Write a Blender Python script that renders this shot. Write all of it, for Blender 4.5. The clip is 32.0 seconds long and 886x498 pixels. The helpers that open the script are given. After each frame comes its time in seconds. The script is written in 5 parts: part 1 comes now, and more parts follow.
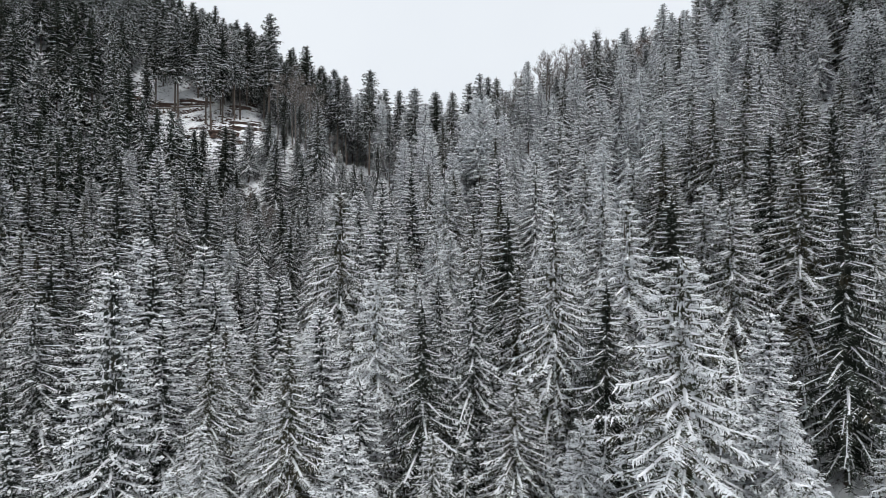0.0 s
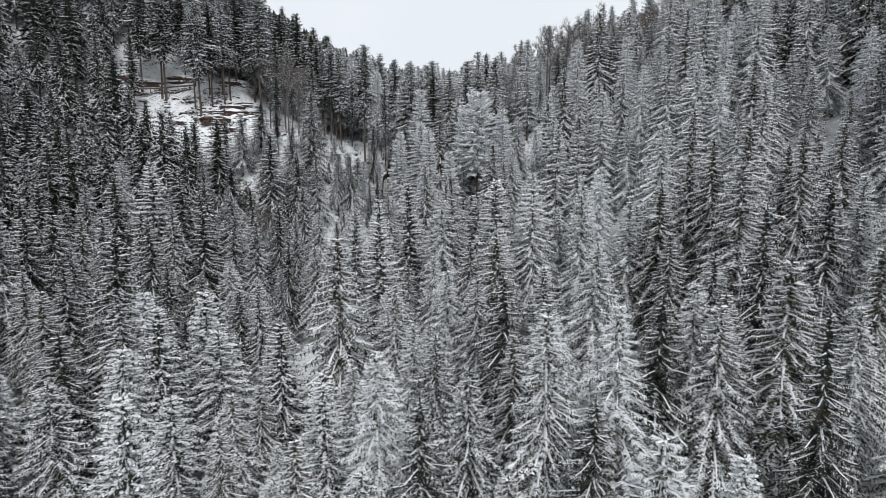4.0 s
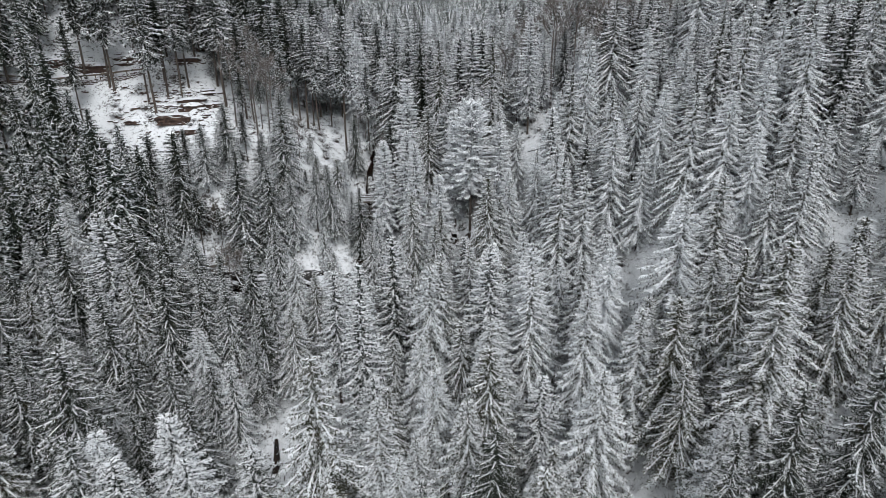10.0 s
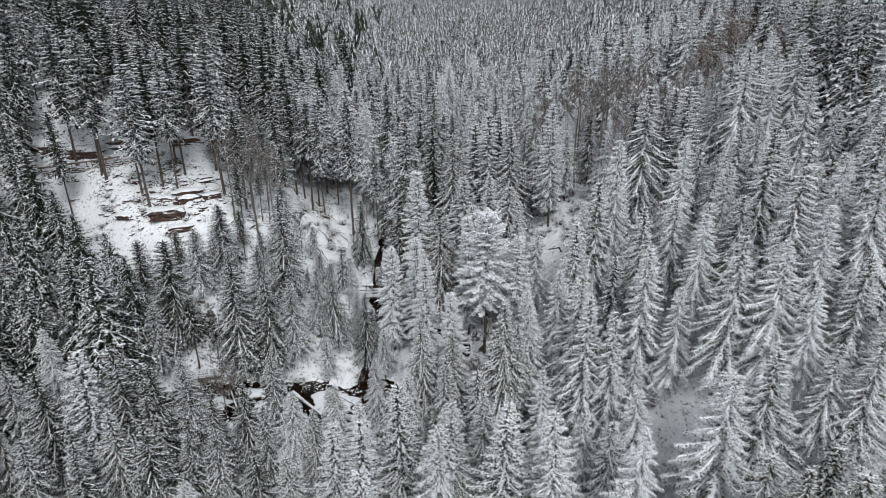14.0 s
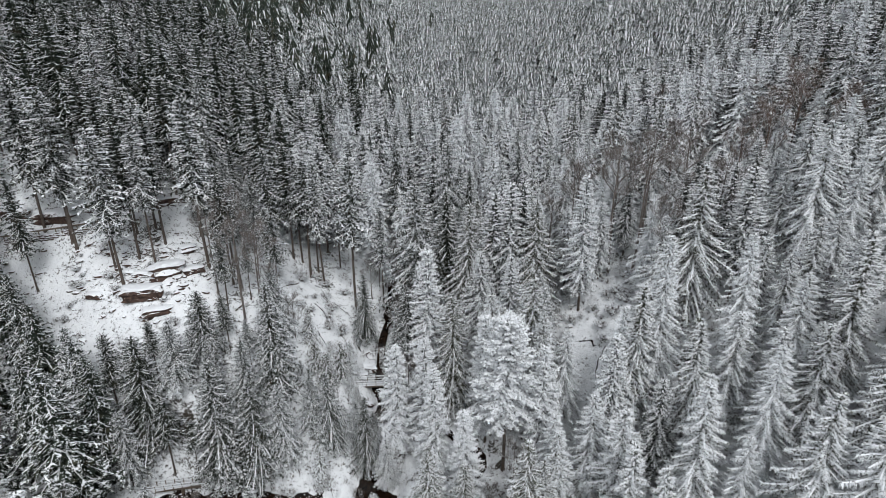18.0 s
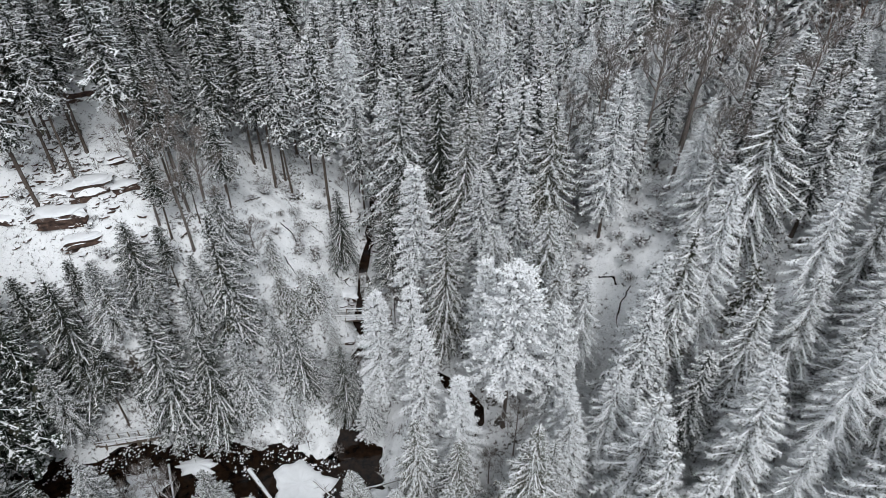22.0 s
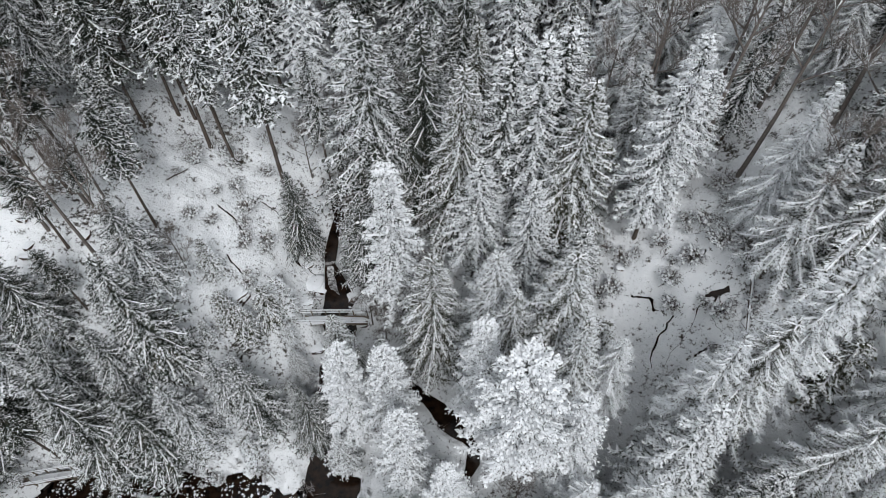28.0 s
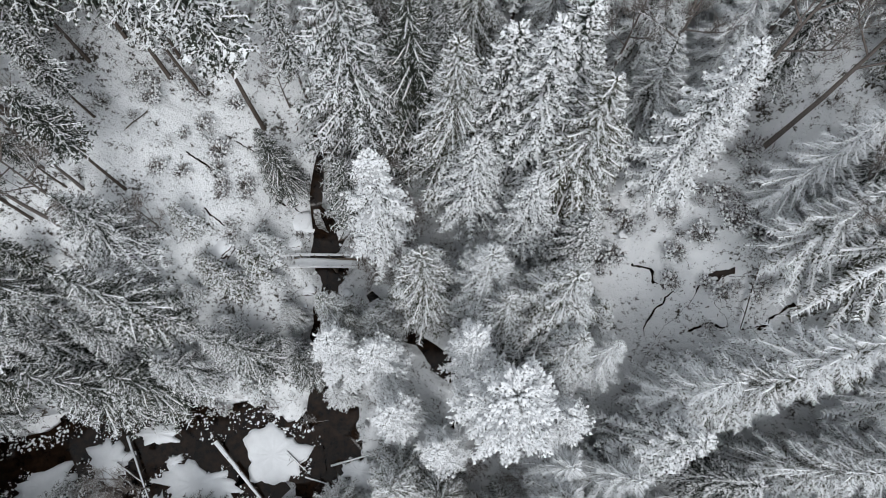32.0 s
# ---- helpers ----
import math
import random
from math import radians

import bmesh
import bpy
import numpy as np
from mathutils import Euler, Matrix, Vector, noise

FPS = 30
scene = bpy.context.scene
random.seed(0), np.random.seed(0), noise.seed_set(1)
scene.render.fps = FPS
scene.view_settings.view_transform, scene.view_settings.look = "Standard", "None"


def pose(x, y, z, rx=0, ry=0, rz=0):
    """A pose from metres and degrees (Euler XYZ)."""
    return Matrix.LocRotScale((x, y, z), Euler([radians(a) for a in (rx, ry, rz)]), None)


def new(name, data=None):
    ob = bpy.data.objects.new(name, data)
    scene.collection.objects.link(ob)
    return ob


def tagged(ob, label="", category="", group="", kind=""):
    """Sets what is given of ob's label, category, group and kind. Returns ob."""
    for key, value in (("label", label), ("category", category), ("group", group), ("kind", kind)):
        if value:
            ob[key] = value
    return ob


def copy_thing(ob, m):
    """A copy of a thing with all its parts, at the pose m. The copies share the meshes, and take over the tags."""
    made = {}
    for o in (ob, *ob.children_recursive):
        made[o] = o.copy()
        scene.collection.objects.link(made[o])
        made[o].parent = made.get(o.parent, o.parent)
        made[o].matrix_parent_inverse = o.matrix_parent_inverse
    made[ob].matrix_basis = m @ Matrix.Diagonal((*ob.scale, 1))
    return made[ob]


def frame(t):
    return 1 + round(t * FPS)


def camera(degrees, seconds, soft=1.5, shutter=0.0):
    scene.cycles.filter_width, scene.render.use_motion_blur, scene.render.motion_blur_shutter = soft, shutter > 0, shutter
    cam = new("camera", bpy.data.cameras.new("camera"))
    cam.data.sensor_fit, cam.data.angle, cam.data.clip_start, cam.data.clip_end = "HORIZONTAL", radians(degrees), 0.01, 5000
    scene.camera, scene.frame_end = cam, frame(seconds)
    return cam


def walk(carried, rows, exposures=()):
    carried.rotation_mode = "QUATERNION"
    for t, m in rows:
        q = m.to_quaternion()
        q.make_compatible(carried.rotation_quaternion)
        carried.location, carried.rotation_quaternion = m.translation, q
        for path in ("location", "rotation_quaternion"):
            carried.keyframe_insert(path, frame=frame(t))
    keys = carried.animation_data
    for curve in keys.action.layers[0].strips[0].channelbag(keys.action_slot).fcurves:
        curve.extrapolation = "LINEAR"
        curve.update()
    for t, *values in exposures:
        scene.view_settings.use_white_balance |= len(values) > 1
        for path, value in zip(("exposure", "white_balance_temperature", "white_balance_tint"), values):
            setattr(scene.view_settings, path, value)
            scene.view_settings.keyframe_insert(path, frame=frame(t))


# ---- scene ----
cam = camera(75.2, 32.0, soft=0.5)
METRES, EYE, TILT, LEAN, TURN = 150.0, 20.0, 0.0, 0.0, 0.0
ROWS = [
    (0.0, 0.0, 0.0, 0.0, 0.0, 0.0, -0.0),
    (0.5, -0.0001, 0.0004, 0.0133, -0.02, -0.05, -0.01),
    (1.0, -0.0001, -0.0, 0.0264, -0.06, -0.27, -0.03),
    (1.5, -0.0, 0.0, 0.0396, -0.1, -1.13, -0.04),
    (2.0, 0.0002, 0.0001, 0.0529, -0.12, -2.35, -0.03),
    (2.5, 0.0004, 0.0002, 0.0664, -0.15, -3.75, -0.0),
    (3.0, 0.0004, 0.0004, 0.0799, -0.19, -5.18, 0.03),
    (3.5, 0.0006, 0.0006, 0.0934, -0.22, -6.67, 0.08),
    (5.5, 0.0016, 0.0165, 0.1473, -0.37, -14.36, 0.32),
    (6.0, 0.0023, 0.0255, 0.1604, -0.43, -16.27, 0.37),
    (6.5, 0.0033, 0.0351, 0.1738, -0.52, -18.24, 0.42),
    (7.0, 0.004, 0.0454, 0.1872, -0.61, -19.63, 0.45),
    (7.5, 0.0053, 0.0555, 0.201, -0.64, -20.06, 0.5),
    (8.0, 0.0063, 0.0657, 0.2143, -0.68, -20.17, 0.51),
    (8.5, 0.0073, 0.076, 0.2279, -0.73, -20.3, 0.53),
    (9.0, 0.0084, 0.0867, 0.2413, -0.77, -20.4, 0.55),
    (9.5, 0.0097, 0.0973, 0.2545, -0.74, -20.47, 0.6),
    (10.0, 0.0106, 0.1082, 0.2674, -0.67, -20.51, 0.58),
    (10.5, 0.0117, 0.119, 0.2809, -0.57, -20.6, 0.6),
    (11.0, 0.0125, 0.1299, 0.2944, -0.2, -20.7, 0.64),
    (11.5, 0.0132, 0.1413, 0.3073, 0.45, -20.74, 0.66),
    (12.0, 0.0138, 0.153, 0.3198, 0.97, -20.77, 0.68),
    (12.5, 0.0145, 0.1655, 0.3327, 0.98, -20.84, 0.68),
    (13.0, 0.0151, 0.1792, 0.3458, 0.97, -20.94, 0.7),
    (13.5, 0.0156, 0.1934, 0.3591, 0.94, -21.05, 0.71),
    (14.0, 0.0157, 0.2079, 0.3712, 0.93, -21.08, 0.72),
    (14.5, 0.0164, 0.2228, 0.3841, 2.76, -21.13, 0.83),
    (16.5, 0.0169, 0.2831, 0.4294, 2.75, -21.05, 0.68),
    (17.0, 0.0172, 0.2983, 0.4335, 2.76, -21.02, 0.68),
    (17.5, 0.017, 0.3139, 0.4329, 2.74, -20.94, 0.63),
    (18.0, 0.0162, 0.331, 0.4315, 2.72, -21.9, 0.58),
    (18.5, 0.0156, 0.3488, 0.4314, 2.68, -23.27, 0.56),
    (19.0, 0.0149, 0.3667, 0.4313, 2.64, -24.6, 0.53),
    (19.5, 0.0141, 0.3843, 0.432, 2.56, -26.01, 0.49),
    (20.0, 0.0142, 0.4012, 0.4325, 2.55, -27.47, 0.47),
    (20.5, 0.0138, 0.4167, 0.4326, 2.5, -29.42, 0.39),
    (21.0, 0.0132, 0.4317, 0.4325, 2.4, -31.67, 0.31),
    (21.5, 0.0135, 0.446, 0.4314, 2.42, -33.81, 0.29),
    (22.0, 0.0135, 0.4605, 0.4303, 2.39, -35.99, 0.27),
    (22.5, 0.0133, 0.4761, 0.4296, 2.32, -37.8, 0.25),
    (23.0, 0.0134, 0.4916, 0.4286, 2.28, -39.15, 0.27),
    (23.5, 0.0137, 0.5069, 0.4275, 2.27, -40.48, 0.28),
    (24.0, 0.0139, 0.5223, 0.4274, 2.25, -41.9, 0.29),
    (24.5, 0.0142, 0.5374, 0.4268, 2.23, -43.25, 0.31),
    (25.0, 0.0143, 0.5521, 0.4268, 2.22, -44.45, 0.29),
    (25.5, 0.0143, 0.5662, 0.4265, 2.2, -45.5, 0.28),
    (27.5, 0.0146, 0.6219, 0.4354, 2.19, -50.52, 0.27),
    (28.0, 0.0148, 0.6353, 0.4395, 2.23, -52.08, 0.28),
    (28.5, 0.0149, 0.6493, 0.4441, 2.22, -53.8, 0.27),
    (29.0, 0.015, 0.6633, 0.4491, 2.2, -55.96, 0.26),
    (29.5, 0.0154, 0.677, 0.4539, 2.23, -58.3, 0.28),
    (30.0, 0.0154, 0.6904, 0.4586, 2.24, -60.83, 0.26),
    (30.5, 0.0152, 0.7034, 0.4635, 2.23, -63.5, 0.22),
    (31.0, 0.0153, 0.7157, 0.4674, 2.24, -66.06, 0.23),
    (31.5, 0.0152, 0.7263, 0.4684, 2.22, -68.56, 0.2),
    (32.0, 0.0155, 0.7355, 0.4681, 2.23, -71.24, 0.2),
]
walk(cam, [(t, pose(0, 0, EYE, TILT, LEAN, TURN) @ pose(METRES * x, METRES * y, METRES * z, 90 + pitch, roll, yaw)) for t, x, y, z, yaw, pitch, roll in ROWS])

# ---- world and light: a white overcast winter sky ----
world = bpy.data.worlds.new("overcast_sky")
scene.world = world
world.use_nodes = True
wn, wl = world.node_tree.nodes, world.node_tree.links
sky = wn.new("ShaderNodeTexSky")
sky.sky_type = "NISHITA"
sky.sun_disc = False
sky.sun_elevation, sky.sun_rotation = radians(48), radians(198)
sky.dust_density, sky.air_density = 4.0, 1.0
cloud_noise = wn.new("ShaderNodeTexNoise")
cloud_noise.inputs["Scale"].default_value = 2.2
cloud_noise.inputs["Detail"].default_value = 5
cloud_ramp = wn.new("ShaderNodeValToRGB")
cloud_ramp.color_ramp.elements[0].color = (7.1, 7.5, 8.0, 1)
cloud_ramp.color_ramp.elements[1].color = (8.4, 8.8, 9.2, 1)
cover = wn.new("ShaderNodeMix")
cover.data_type = "RGBA"
cover.inputs["Factor"].default_value = 0.94
wl.new(cloud_noise.outputs["Fac"], cloud_ramp.inputs["Fac"])
wl.new(sky.outputs["Color"], cover.inputs["A"])
wl.new(cloud_ramp.outputs["Color"], cover.inputs["B"])
wl.new(cover.outputs["Result"], wn["Background"].inputs["Color"])
wn["Background"].inputs["Strength"].default_value = 0.112
sun = new("sun", bpy.data.lights.new("sun", "SUN"))
sun.data.energy, sun.data.angle, sun.data.color = 1.78, radians(25), (0.985, 0.99, 1.0)
sun.rotation_euler = (radians(42), 0, radians(18))

# ---- materials ----


def material(name, colour, rough=0.8, metal=0.0, spec=0.3):
    m = bpy.data.materials.new(name)
    m.use_nodes = True
    b = m.node_tree.nodes["Principled BSDF"]
    b.inputs["Base Color"].default_value = (*colour, 1)
    b.inputs["Roughness"].default_value = rough
    b.inputs["Metallic"].default_value = metal
    b.inputs["Specular IOR Level"].default_value = spec
    return m, m.node_tree.nodes, m.node_tree.links, b


def noise_node(n, l, scale, detail=4, rough=0.55, coords="Object"):
    tc = n.new("ShaderNodeTexCoord")
    t = n.new("ShaderNodeTexNoise")
    t.inputs["Scale"].default_value = scale
    t.inputs["Detail"].default_value = detail
    t.inputs["Roughness"].default_value = rough
    l.new(tc.outputs[coords], t.inputs["Vector"])
    return t


def ramp(n, l, fac, stops):
    r = n.new("ShaderNodeValToRGB")
    while len(r.color_ramp.elements) < len(stops):
        r.color_ramp.elements.new(0.5)
    for e, (p, c) in zip(r.color_ramp.elements, stops):
        e.position, e.color = p, (*c, 1) if len(c) == 3 else c
    l.new(fac, r.inputs["Fac"])
    return r


def mix(n, l, fac, a, b):
    x = n.new("ShaderNodeMix")
    x.data_type = "RGBA"
    for sock, v in (("Factor", fac), ("A", a), ("B", b)):
        if hasattr(v, "is_linked"):
            l.new(v, x.inputs[sock])
        else:
            x.inputs[sock].default_value = v if sock == "Factor" else (*v, 1)
    return x.outputs["Result"]


def maths(n, l, op, a, b, clamp=False):
    x = n.new("ShaderNodeMath")
    x.operation, x.use_clamp = op, clamp
    for i, v in enumerate((a, b)):
        if hasattr(v, "is_linked"):
            l.new(v, x.inputs[i])
        else:
            x.inputs[i].default_value = v
    return x.outputs[0]


def bump(n, l, b, height, strength, distance):
    x = n.new("ShaderNodeBump")
    x.inputs["Strength"].default_value, x.inputs["Distance"].default_value = strength, distance
    l.new(height, x.inputs["Height"])
    l.new(x.outputs["Normal"], b.inputs["Normal"])


def snow_material(name, colour=(0.80, 0.82, 0.85), fleck=0.0, fleck_colour=(0.05, 0.055, 0.035), fleck_scale=7.0):
    """Snow, with the needles or twigs under it showing through here and there."""
    m, n, l, b = material(name, colour, 0.75, 0, 0.25)
    fine = noise_node(n, l, 9.0, 3)
    wide = noise_node(n, l, 0.9, 3)
    tint = ramp(n, l, wide.outputs["Fac"], [(0.3, [c * 0.90 for c in colour]), (0.7, colour)])
    col = tint.outputs["Color"]
    if fleck > 0:
        f = noise_node(n, l, fleck_scale, 5, 0.7)
        mask = ramp(n, l, f.outputs["Fac"], [(fleck - 0.015, (1, 1, 1)), (fleck + 0.015, (0, 0, 0))])
        col = mix(n, l, mask.outputs["Color"], col, fleck_colour)
    l.new(col, b.inputs["Base Color"])
    bump(n, l, b, fine.outputs["Fac"], 0.5, 0.06)
    return m


def needle_material(name, dark, light, dust=0.52, brown=(0.06, 0.05, 0.03)):
    """Needle boughs: green mottled with brown twigs, dusted with snow in fine flecks that differ from tree to tree."""
    m, n, l, b = material(name, dark, 0.85, 0, 0.2)
    info = n.new("ShaderNodeObjectInfo")
    fine = noise_node(n, l, 3.2, 4, 0.7)
    wide = noise_node(n, l, 0.6, 3)
    green = ramp(n, l, wide.outputs["Fac"], [(0.3, dark), (0.55, light), (0.75, brown)])
    level = maths(n, l, "MULTIPLY_ADD", info.outputs["Random"], 0.10)
    level.node.inputs[2].default_value = -0.115
    # fewer flecks near the stem: thinner snow, plus inner crown shade put into the colour
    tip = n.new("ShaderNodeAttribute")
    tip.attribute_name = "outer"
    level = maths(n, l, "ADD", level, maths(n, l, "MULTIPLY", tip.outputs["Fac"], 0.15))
    geo = n.new("ShaderNodeNewGeometry")
    sep = n.new("ShaderNodeSeparateXYZ")
    l.new(geo.outputs["True Normal"], sep.inputs[0])
    lie = maths(n, l, "MULTIPLY_ADD", maths(n, l, "ABSOLUTE", sep.outputs["Z"], 0), 0.03)
    lie.node.inputs[2].default_value = -0.045
    shifted = maths(n, l, "ADD", maths(n, l, "ADD", fine.outputs["Fac"], level), lie)
    mask = ramp(n, l, shifted, [(dust, (0, 0, 0)), (dust + 0.025, (1, 1, 1))])
    l.new(mix(n, l, mask.outputs["Color"], green.outputs["Color"], (0.76, 0.78, 0.80)), b.inputs["Base Color"])
    bump(n, l, b, fine.outputs["Fac"], 0.6, 0.05)
    return m


def bark_material(name, a, b_, scale=6.0):
    m, n, l, b = material(name, a, 0.9, 0, 0.2)
    t = noise_node(n, l, scale, 5, 0.7)
    t2 = noise_node(n, l, 0.8, 3)
    base = ramp(n, l, t.outputs["Fac"], [(0.35, a), (0.65, b_)])
    grey = ramp(n, l, t2.outputs["Fac"], [(0.45, (0, 0, 0)), (0.65, (0.6, 0.6, 0.6))])
    l.new(mix(n, l, grey.outputs["Color"], base.outputs["Color"], (0.13, 0.12, 0.11)), b.inputs["Base Color"])
    bump(n, l, b, t.outputs["Fac"], 0.8, 0.03)
    return m


SPRUCE = needle_material("spruce_needles", (0.020, 0.030, 0.016), (0.062, 0.060, 0.040), 0.52)
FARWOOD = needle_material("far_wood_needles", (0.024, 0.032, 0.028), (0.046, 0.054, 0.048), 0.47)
# dark, nearly snowless needles, with that valley side's shade put into the colour
SHADED = needle_material("shaded_slope_needles", (0.013, 0.020, 0.015), (0.028, 0.036, 0.026), 0.575)
FIR = needle_material("fir_needles", (0.016, 0.024, 0.018), (0.040, 0.046, 0.038), 0.525)
# dark spruces' own deep tone, with shade also put into the colour
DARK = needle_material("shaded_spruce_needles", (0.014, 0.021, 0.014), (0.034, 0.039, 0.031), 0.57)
HEAVY = needle_material("snowy_spruce_needles", (0.022, 0.029, 0.020), (0.058, 0.058, 0.042), 0.475)
FROSTED = needle_material("frosted_pine_needles", (0.030, 0.034, 0.030), (0.055, 0.058, 0.050), 0.475)
SNOW = snow_material("bough_snow", (0.84, 0.855, 0.875), 0.41, (0.04, 0.04, 0.032), 3.0)
THICK = snow_material("thick_snow", (0.85, 0.865, 0.885), 0.415, (0.05, 0.05, 0.045), 5.0)
BARK = bark_material("conifer_bark", (0.055, 0.042, 0.034), (0.12, 0.095, 0.08))
TWIG = bark_material("bare_twigs", (0.095, 0.078, 0.070), (0.20, 0.175, 0.16), 9.0)
RUST = bark_material("beech_twigs", (0.105, 0.070, 0.056), (0.18, 0.13, 0.105), 9.0)


def ground_material():
    """Snow over a forest floor: litter, dead grass and twigs break through it in patches, and on steep banks earth and rock."""
    m, n, l, b = material("snowy_forest_floor", (0.8, 0.8, 0.82), 0.8, 0, 0.25)
    broad = noise_node(n, l, 0.07, 4)
    mid = noise_node(n, l, 0.45, 5, 0.65)
    fine = noise_node(n, l, 2.6, 5, 0.75)
    grain = noise_node(n, l, 9.0, 3)
    snow = ramp(n, l, mid.outputs["Fac"], [(0.3, (0.76, 0.78, 0.80)), (0.65, (0.85, 0.865, 0.88))])
    litter = ramp(n, l, grain.outputs["Fac"], [(0.3, (0.020, 0.018, 0.015)), (0.55, (0.060, 0.050, 0.040)), (0.8, (0.14, 0.12, 0.095))])
    patches = maths(n, l, "ADD", maths(n, l, "MULTIPLY", mid.outputs["Fac"], 0.45), maths(n, l, "MULTIPLY", fine.outputs["Fac"], 0.55))
    patches = maths(n, l, "ADD", patches, maths(n, l, "MULTIPLY", broad.outputs["Fac"], 0.12))
    geo = n.new("ShaderNodeNewGeometry")
    sep = n.new("ShaderNodeSeparateXYZ")
    l.new(geo.outputs["Normal"], sep.inputs[0])
    steep = ramp(n, l, sep.outputs["Z"], [(0.22, (0.08, 0.08, 0.08)), (0.45, (0, 0, 0))])
    patches = maths(n, l, "SUBTRACT", patches, steep.outputs["Color"])
    spots = noise_node(n, l, 1.5, 6, 0.8)
    patches = maths(n, l, "MINIMUM", patches, maths(n, l, "ADD", spots.outputs["Fac"], 0.085))
    # extra litter below trees, doubling as canopy shade in the ground colour
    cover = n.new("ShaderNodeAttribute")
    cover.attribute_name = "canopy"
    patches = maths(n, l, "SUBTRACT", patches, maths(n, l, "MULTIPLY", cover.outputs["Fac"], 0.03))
    mask = ramp(n, l, patches, [(0.452, (1, 1, 1)), (0.50, (0, 0, 0))])
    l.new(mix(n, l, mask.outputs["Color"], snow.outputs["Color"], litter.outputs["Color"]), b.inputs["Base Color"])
    h = maths(n, l, "ADD", mid.outputs["Fac"], maths(n, l, "MULTIPLY", fine.outputs["Fac"], 0.4))
    bump(n, l, b, h, 0.9, 0.5)
    return m


def rock_material():
    m, n, l, b = material("red_sandstone", (0.2, 0.12, 0.09), 0.85, 0, 0.25)
    t = noise_node(n, l, 1.8, 6, 0.7)
    w = n.new("ShaderNodeTexWave")
    w.bands_direction = "Z"
    w.inputs["Scale"].default_value, w.inputs["Distortion"].default_value = 0.9, 6
    col = ramp(n, l, t.outputs["Fac"], [(0.3, (0.018, 0.014, 0.012)), (0.5, (0.060, 0.038, 0.030)), (0.7, (0.13, 0.085, 0.065))])
    geo = n.new("ShaderNodeNewGeometry")
    sep = n.new("ShaderNodeSeparateXYZ")
    l.new(geo.outputs["Normal"], sep.inputs[0])
    lie = maths(n, l, "ADD", sep.outputs["Z"], maths(n, l, "MULTIPLY", t.outputs["Fac"], 0.5))
    mask = ramp(n, l, lie, [(0.78, (0, 0, 0)), (0.88, (1, 1, 1))])
    l.new(mix(n, l, mask.outputs["Color"], col.outputs["Color"], (0.80, 0.82, 0.84)), b.inputs["Base Color"])
    bump(n, l, b, w.outputs["Fac"], 0.4, 0.08)
    return m


def water_material():
    m, n, l, b = material("peaty_water", (0.010, 0.007, 0.005), 0.12, 0, 0.18)
    t = noise_node(n, l, 1.2, 5)
    c = ramp(n, l, t.outputs["Fac"], [(0.35, (0.004, 0.003, 0.0025)), (0.7, (0.022, 0.012, 0.007))])
    l.new(c.outputs["Color"], b.inputs["Base Color"])
    f = noise_node(n, l, 5.0, 3)
    bump(n, l, b, f.outputs["Fac"], 0.25, 0.03)
    return m


GROUND, ROCK, WATER = ground_material(), rock_material(), water_material()
WOOD = bark_material("weathered_planks", (0.10, 0.075, 0.055), (0.21, 0.17, 0.13), 12.0)
DRIFT = snow_material("lying_snow", (0.80, 0.82, 0.845), 0.22)

# ---- the lie of the land ----
LAND_X = np.array([-110, -70, -45, -28, -12, 4, 20, 40, 70, 110], float)
LAND_Y = np.array([0, 40, 75, 100, 114, 128, 145, 180, 250], float)
LAND_Z = np.array([
    (15, -5, -17, -22, -26, -24, -16, -4, 13, 33),
    (32, 9, -3, -9, -11, -8, -1, 9, 26, 50),
    (44, 15, 2, -3, -2, 3, 11, 23, 41, 65),
    (54, 20, 15, 13, 13, 15, 18, 37, 54, 74),
    (63, 27, 30, 23.5, 21, 25, 30, 43, 59, 77),
    (73, 45, 45, 39, 27, 31, 40, 50, 63, 79),
    (81, 62, 53, 42, 36, 37, 45, 54, 64, 80),
    (87, 71, 58, 49, 45, 44, 47, 53, 63, 81),
    (89, 74, 63, 57, 53, 52, 54, 59, 68, 82),
], float)


def cubic(knots, values, q):
    """Smooth curve through values (first axis) at the knots, at the places q; past the ends it runs flat."""
    q = np.clip(q, knots[0], knots[-1])
    slope = np.gradient(values, knots, axis=0)
    i = np.clip(np.searchsorted(knots, q) - 1, 0, len(knots) - 2)
    h = knots[i + 1] - knots[i]
    u = (q - knots[i]) / h
    u, h = u.reshape(-1, *[1] * (values.ndim - 1)), h.reshape(-1, *[1] * (values.ndim - 1))
    return ((2 * u**3 - 3 * u**2 + 1) * values[i] + (u**3 - 2 * u**2 + u) * h * slope[i]
            + (3 * u**2 - 2 * u**3) * values[i + 1] + (u**3 - u**2) * h * slope[i + 1])


# beds of the streams: x, y, height of the water, half width
BECK = [(-12.8, 156, 39.5, 0.35), (-12.5, 146, 36.0, 0.45), (-12.4, 137, 33.6, 0.5), (-12.6, 134.2, 32.6, 0.6), (-12.4, 132.6, 27.4, 1.3), (-12.3, 130.6, 26.9, 1.8),
        (-11.2, 127, 26.2, 0.8), (-13.0, 123, 24.6, 0.45), (-12.8, 117.5, 21.4, 0.6), (-12.4, 114.2, 19.9, 1.6), (-11.0, 110.6, 19.6, 3.0), (-12.2, 106.5, 19.4, 1.6), (-14.5, 101, 15.5, 0.6)]
